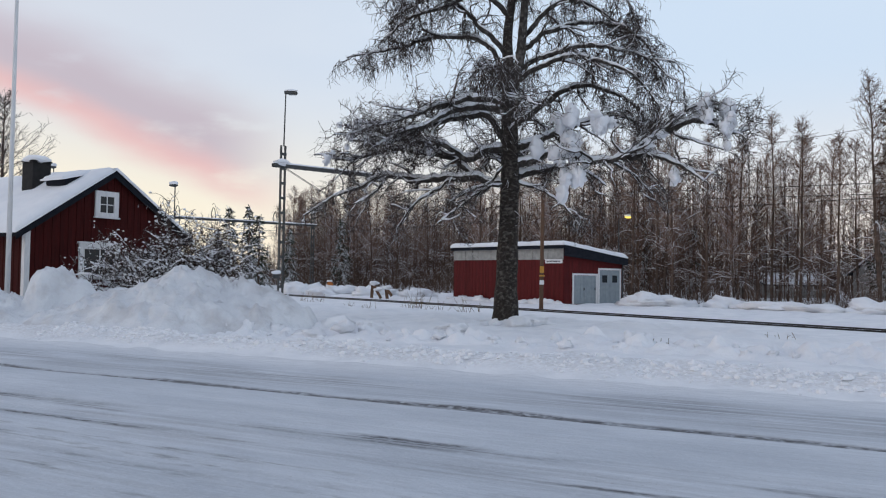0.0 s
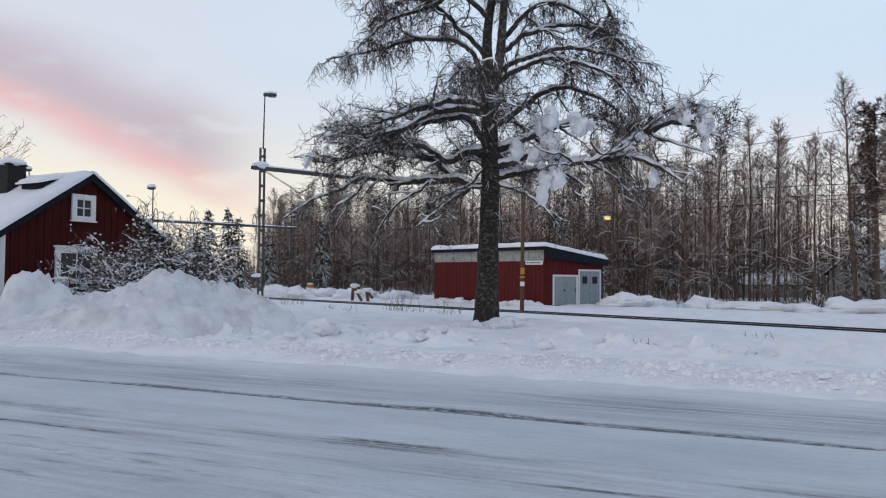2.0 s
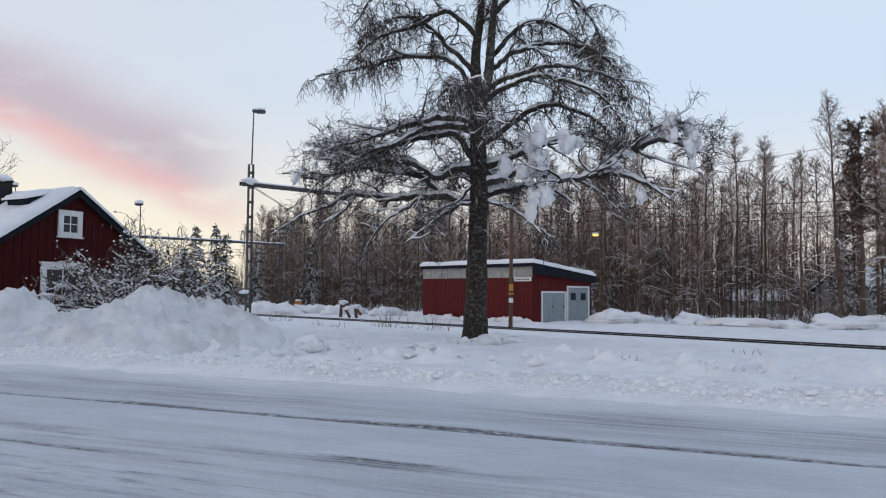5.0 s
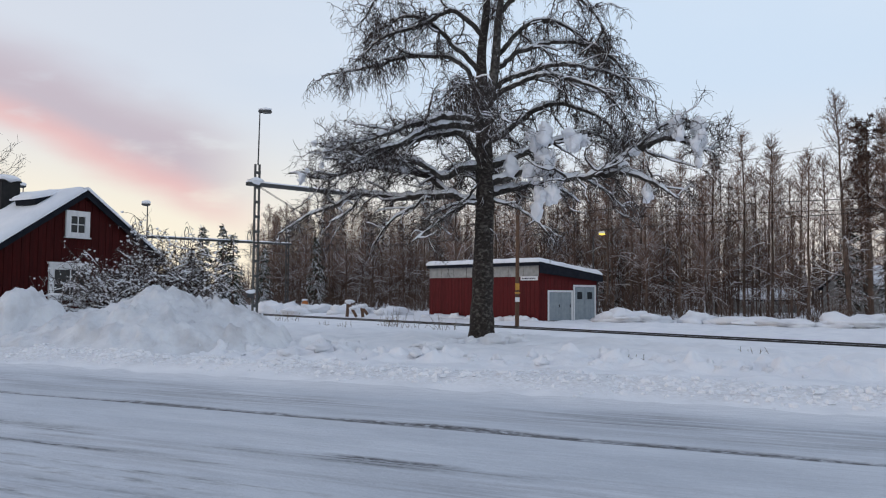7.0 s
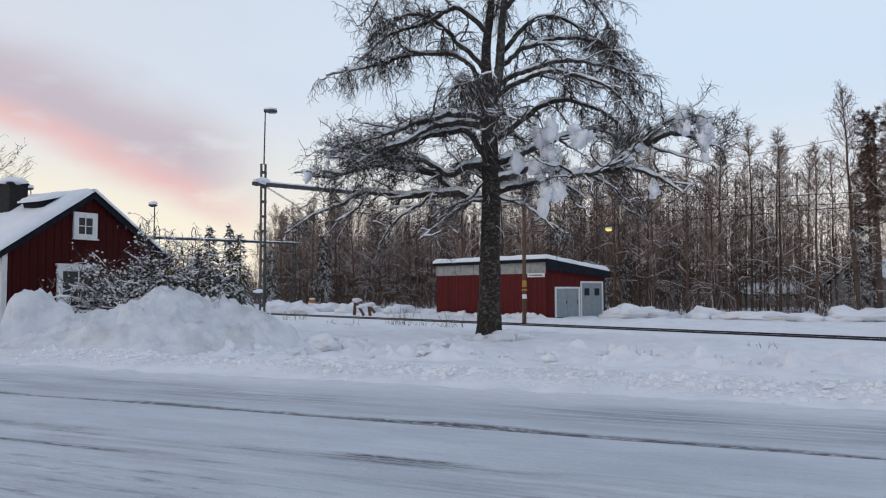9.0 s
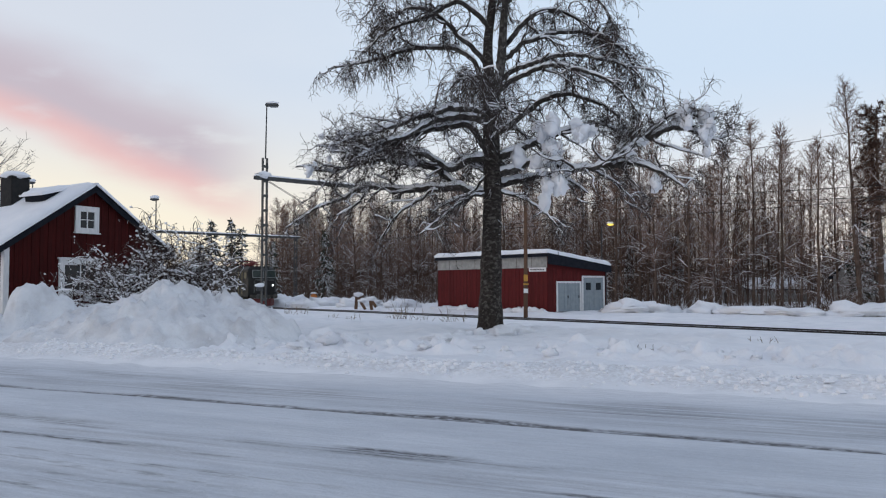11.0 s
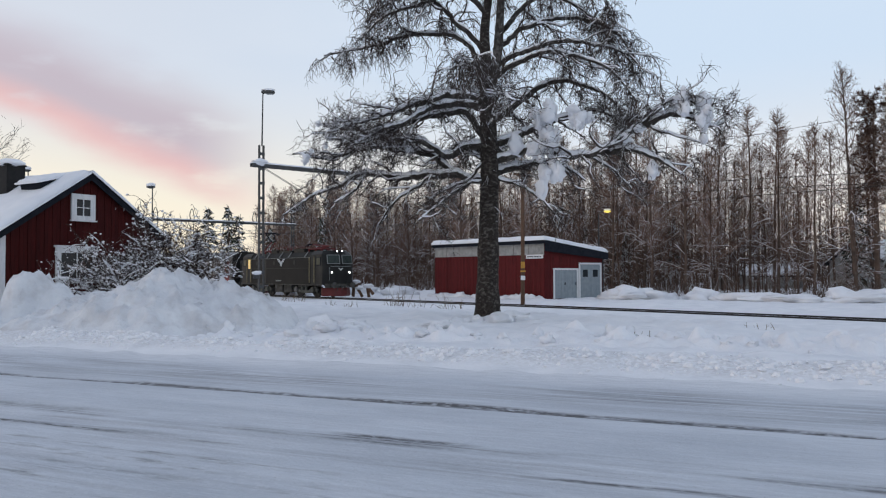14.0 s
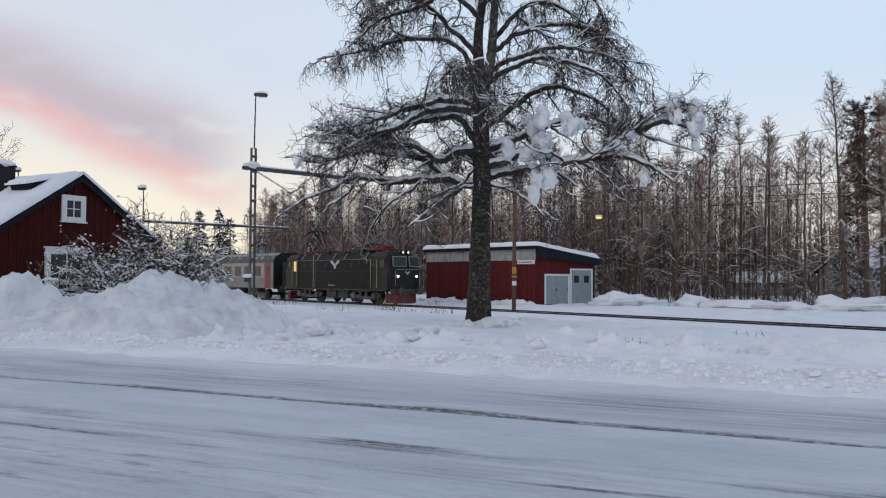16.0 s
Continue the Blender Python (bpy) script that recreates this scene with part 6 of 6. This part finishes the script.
def make_masts():
    x, y = -12.65, 62.0
    m = thing("catenary_mast", pose(x, y, -0.35, 0, 0, RAIL_TURN + 90), "tall lattice catenary mast with a snowy boom and lamp", "mast")
    # local x points across the track
    lattice(m, 0.36, 0.11, 0.0, 11.95, 1.15)
    part("footing", Geo().box(-0.5, 0.5, -0.4, 0.4, -0.4, 0.15), CLERESTORY, m, "", 0.03)
    boom = new("boom")
    boom.parent = m
    boom.matrix_basis = pose(0, 0, 10.35)
    for yy in (-0.17, 0.17):
        part("boom_channel", Geo().box(-0.85, 9.4, yy - 0.06, yy + 0.06, -0.13, 0.13), STEEL, boom, "", 0.01)
    for i in range(12):
        part("boom_plate", Geo().box(-0.6 + i * 0.85, -0.4 + i * 0.85, -0.23, 0.23, -0.15, -0.135), STEEL, boom)
    part("boom_snow", snow_slab(-0.85, 9.4, -0.24, 0.24, lambda X, Y: 0.13 + 0 * X, 0.17, 91, 0.11), SNOW, boom, "ridge of snow", smooth=True)
    part("mast_snow", Geo().blob((-0.1, 0, 0.24), 0.75, 0.36, 0.26, 17, 0.3, 14, 8), SNOW, boom, "", smooth=True)
    for yy in (-0.12, 0.12):
        part("stay", Geo().rod((0.2, yy, 10.2), (4.6, yy, 8.1), 0.022, None, 6), STEEL, m)
    for px in (7.2, 8.6):
        part("dropper_arm", Geo().tube(spline([(px, 0, 10.4), (px + 0.1, 0, 11.2), (px + 0.55, 0, 11.2), (px + 0.6, 0, 9.3)], 0.3), 0.03, 6), STEEL, m)
    part("lamp_pole", Geo().rod((0.05, 0, 11.9), (0.12, 0, 16.1), 0.06, 0.045, 10), STEEL, m)
    street_head(m, (0.12, 0, 16.05), -38.0)
    part("sign_plate", Geo().box(-0.75, -0.15, -0.2, -0.13, 1.55, 1.95), STEEL, m, "snowy switch box", 0.02)
    part("plate_snow", Geo().blob((-0.45, -0.17, 2.0), 0.42, 0.22, 0.16, 12, 0.2, 12, 7), SNOW, m, "", smooth=True)
    # distant portal over the yard
    px, py = -17.63, 107.0
    p = thing("catenary_portal", pose(px, py, -0.4, 0, 0, RAIL_TURN + 90), "distant catenary portal with a snow-lined beam", "mast")
    lattice(p, 0.36, 0.11, 0.0, 10.3, 1.2)
    part("beam", Geo().box(-24.0, 0.6, -0.14, 0.14, 8.35, 8.6), STEEL, p, "", 0.01)
    part("beam_snow", snow_slab(-24.0, 0.6, -0.16, 0.16, lambda X, Y: 8.6 + 0 * X, 0.17, 95, 0.16), SNOW, p, "", smooth=True)
    for q in (-5.6, -9.0, -14.0, -18.5, -22.5):
        part("insulator_loop", Geo().tube(spline([(q, 0, 8.5), (q - 0.28, 0, 9.1), (q, 0, 10.0), (q + 0.28, 0, 9.1), (q + 0.18, 0, 6.7)], 0.3), 0.05, 6), STEEL, p)
    part("top_snow", Geo().blob((0, 0, 10.4), 0.55, 0.42, 0.34, 8, 0.25, 12, 7), SNOW, p, "", smooth=True)


def make_wires():
    for n, z, r, label in ((0.0, 5.75, 0.014, "contact wire over the track"), (0.0, 7.0, 0.014, "carrier wire over the track"), (4.2, 6.9, 0.014, "feeder wire beside the track")):
        g = Geo()
        pts = []
        for i in range(41):
            s = -150 + i * 3.6
            sag = (0.9 if z > 6 else 0.05) * math.sin(math.pi * ((s + 150) % 60) / 60)
            pts.append((s, n, z - sag))
        g.tube(pts, r, 4, False)
        w = part("overhead_wire", g, RAIL_STEEL, None, "", at=pose(*on_rail(0), 0, 0, RAIL_TURN))
        tagged(w, "thin dark " + label, "wire", "overhead wires")
    g = Geo()
    a, b = np.array((6.72, 54.0, 9.0)), np.array((31.0, 40.0, 11.3))
    pts = [a + (b - a) * f - np.array((0, 0, 0.5 * math.sin(math.pi * f))) for f in np.linspace(0, 1, 20)]
    w = part("telephone_wire", g.tube(pts, 0.012, 4, False), RAIL_STEEL)
    tagged(w, "thin dark wire strung above the track", "wire")


def make_poles():
    x, y = 6.72, 54.0
    p = thing("wooden_pole", pose(x, y, ground_at(x, y) - 0.1), "brown wooden pole with yellow and white signs", "pole")
    part("pole", Geo().rod((0, 0, 0), (0.05, 0, 9.5), 0.145, 0.11, 14), POLE_WOOD, p, smooth=True)
    yellow = mat("yellow_plate", (0.48, 0.25, 0.04), (0.4, 0.2, 0.03), 4, 0.6, 0.1)
    part("plate", Geo().box(-0.14, 0.14, -0.2, -0.172, 2.55, 3.0), yellow, p, "worn yellow plate", 0.005)
    part("plate", Geo().box(-0.15, 0.15, -0.2, -0.172, 1.75, 2.05), WHITE_WOOD, p, "white plate", 0.005)
    part("strap", Geo().tube([(0.03, 0, 2.3), (0.03, 0, 2.4)], [0.18, 0.18], 14), yellow, p, "yellow strap")
    part("cross_arm", Geo().box(-0.6, 0.7, -0.1, 0.06, 8.9, 9.05), POLE_WOOD, p, "", 0.01)
    # lit street lamp among the trees
    amber = glow("amber_lamp", (1.0, 0.72, 0.12), 1.1)
    x, y = 16.6, 75.0
    s = thing("street_lamp", pose(x, y, ground_at(x, y)), "street lamp glowing amber among the trees", "street lamp")
    part("pole", Geo().rod((0, 0, 0), (0, 0, 7.6), 0.09, 0.05, 10), STEEL, s)
    part("arm", Geo().tube([(0, 0, 7.5), (0.2, 0, 7.8), (0.6, 0, 7.9)], 0.035, 6), STEEL, s)
    part("lamp", Geo().blob((0.85, 0, 7.82), 0.32, 0.16, 0.11, 4, 0.05, 12, 7), amber, s, "glowing amber lamp", smooth=True)
    part("lamp_snow", Geo().blob((0.85, 0, 7.98), 0.36, 0.2, 0.1, 6, 0.1, 12, 6), SNOW, s, "", smooth=True)
    for x, y, top in ((-25.3, 74.5, 10.1), (-38.5, 78.0, 11.6)):
        s = thing("street_lamp", pose(x, y, ground_at(x, y)), "unlit yard lamp capped with snow", "street lamp", "yard lamps")
        part("pole", Geo().rod((0, 0, 0), (0, 0, top), 0.09, 0.05, 10), STEEL, s)
        part("lamp", Geo().blob((-0.15, 0, top + 0.05), 0.42, 0.3, 0.16, 4, 0.05, 12, 7), STEEL, s, "", smooth=True)
        part("lamp_snow", Geo().blob((-0.15, 0, top + 0.24), 0.44, 0.32, 0.2, 6, 0.1, 12, 6), SNOW, s, "", smooth=True)


def make_clutter():
    # trestle left beyond the track
    x, y, z = -5.9, 69.5, -0.45
    t = thing("timber_trestle", pose(x, y, z, 0, 0, RAIL_TURN), "brown timber trestle heaped with snow beyond the track", "trestle")
    for a, b in (((-0.5, 0, 0), (-0.35, 0, 1.25)), ((-0.3, 0, 1.2), (0.9, 0, 0.05)), ((1.9, 0, 0.0), (1.7, 0, 0.9)), ((1.7, 0, 0.9), (2.5, 0.0, 0.3))):
        part("timber", Geo().tube([a, b], 0.17, 4), POLE_WOOD, t)
    part("timber_snow", Geo().blob((-0.2, 0, 1.28), 0.42, 0.36, 0.2, 31, 0.3, 12, 8), SNOW, t, "", smooth=True)
    part("timber_snow", Geo().blob((0.4, 0, 0.72), 0.42, 0.3, 0.16, 32, 0.3, 12, 8), SNOW, t, "", smooth=True)
    part("timber_snow", Geo().blob((1.8, 0, 0.95), 0.45, 0.4, 0.22, 33, 0.3, 12, 8), SNOW, t, "", smooth=True)
    x, y = -12.05, 85.0
    m = thing("track_marker", pose(x, y, ground_at(x, y), 0, 0, 10), "small orange track marker box under snow", "marker")
    orange = mat("faded_orange_paint", (0.50, 0.17, 0.035), (0.40, 0.13, 0.03), 5, 0.6, 0.1)
    part("post", Geo().rod((0, 0, -0.1), (0, 0, 0.55), 0.07), STEEL, m)
    part("box", Geo().prism([(-0.34, 0.5), (0.34, 0.5), (0.34, 0.92), (0, 1.22), (-0.34, 0.92)], "y", -0.25, 0.25), orange, m, "orange gabled box", 0.02)
    part("box_snow", Geo().blob((0, 0, 1.2), 0.34, 0.3, 0.12, 41, 0.2, 12, 7), SNOW, m, "", smooth=True)
    # dry stalks that stand out of the snow
    rng = np.random.default_rng(44)
    for x, y, h, n in ((-1.1, 37.0, 1.25, 16), (-0.2, 37.6, 0.9, 8), (-4.1, 36.0, 0.5, 9), (-3.4, 36.8, 0.45, 7), (1.0, 36.2, 0.8, 8), (1.6, 34.6, 0.6, 6), (-8.2, 47.0, 0.8, 8), (-7.2, 46, 0.7, 8), (4.9, 18.0, 0.3, 6), (9.3, 22.0, 0.35, 5), (-2.2, 52.0, 0.9, 9)):
        g = Geo()
        for i in range(n):
            st = crooked(rng, (rng.normal(0, 0.18), rng.normal(0, 0.12), -0.1), (rng.normal(0, 0.3), rng.normal(0, 0.3), 1), h * rng.uniform(0.5, 1.1), 5, 0.1, 0.05)
            g.tube(st, np.linspace(0.011, 0.005, 6), 4, False)
            tw = crooked(rng, st[3], rng.normal(0, 0.6, 3) + np.array((0, 0, 0.5)), h * 0.3, 3, 0.1, 0.1)
            g.tube(tw, (0.007, 0.006, 0.005, 0.003), 3, False)
        ob = part("dry_plant", g, DRY, at=pose(x, y, ground_at(x, y)))
        tagged(ob, "dead brown weed stalks poking out of snow", "plant", "dry plants", "stuff")


def make_far_house(x, y, turn, w, d, e, r, name, label):
    h = thing(name, pose(x, y, ground_at(x, y), 0, 0, turn), label, "house")
    part("wall", Geo().prism([(0, -0.3), (d, -0.3), (d, e), (d / 2, r), (0, e)], "x", 0, w), CLERESTORY, h)
    for sgn in (-1, 1):
        s = (r - e) / (d / 2)
        xe = d / 2 + sgn * (d / 2 + 0.4)
        ze = r - (d / 2 + 0.4) * s
        part("roof", Geo().prism([(d / 2, r + 0.004), (xe, ze), (xe, ze + 0.15), (d / 2, r + 0.15)], "x", -0.4, w + 0.4), DARK_TRIM, h)
        lo, hi = sorted((d / 2, xe))
        part("roof_snow", snow_slab(-0.45, w + 0.45, lo, hi, lambda X, Y: r + 0.15 - np.abs(Y - d / 2) * s, 0.35, 97, 0.4), SNOW, h, "", smooth=True)
    for i in range(3):
        window(h, 1.0 + i * w / 3.2, 2.2 + i * w / 3.2, 1.0, 2.2, -0.01, 2, 1)


def motions():
    loco, loco_wheels = make_loco()
    coach, coach_wheels = make_coach()
    steps = [i * 0.1 for i in range(161)]
    for ob, back, wheels, r in ((loco, 0.0, loco_wheels, 0.65), (coach, 17.1, coach_wheels, 0.46)):
        walk(ob, [(t, pose(*on_rail(along(t) - back), 0, 0, RAIL_TURN)) for t in (i * 0.5 for i in range(33))])
        for w in wheels:
            x, _, z = w.location
            walk(w, [(t, pose(x, 0, z, 0, math.degrees((along(t) - along(0)) / r), 0)) for t in steps])
make_ground()
make_road()
make_heap()
small_mounds()
make_windrow()
make_track()
make_house()
make_flagpole()
make_hut()
make_birch()
make_forest()
make_far_wood()
make_bush(-9.2, 27.9, 3.9, 1.3, 11, 3, "lilac_bush", "bare lilac bush clotted with snow before the cottage", 0.2)
make_bush(-9.6, 26.0, 2.3, 1.1, 44, 4, "low_bush", "low dense bush weighed down by snow", 0.32, 0.9, 0.24)
make_bush(-8.1, 27.2, 3.7, 1.1, 10, 6, "lilac_bush", "tall thin lilac stems with snow-capped seed heads", 0.22)
make_bush(-7.75, 26.4, 2.0, 0.85, 30, 8, "low_bush", "low dense bush weighed down by snow", 0.30, 0.9, 0.24)
tr, cr, sn = bare_tree(501, 15.0, 3.8, 0.22, 0.3, 0.7, 1.5, 1.2)
t = thing("bare_tree", pose(-34.5, 62.0, 0.0), "bare spreading tree behind the cottage roof", "tree")
part("trunk", tr, FOREST_BARK, t)
part("crown", cr, TWIG, t)
part("bough_snow", sn, BRANCH_SNOW, t)
make_masts()
make_wires()
make_poles()
make_clutter()
make_far_house(35.0, 86.0, 15, 8, 4.5, 1.6, 2.5, "far_shed", "low shed with a snowy roof behind the trees")
make_far_house(46.0, 78.0, 30, 9, 6, 2.8, 5.0, "far_cottage", "pale cottage with a snowy roof behind the trees")
motions()
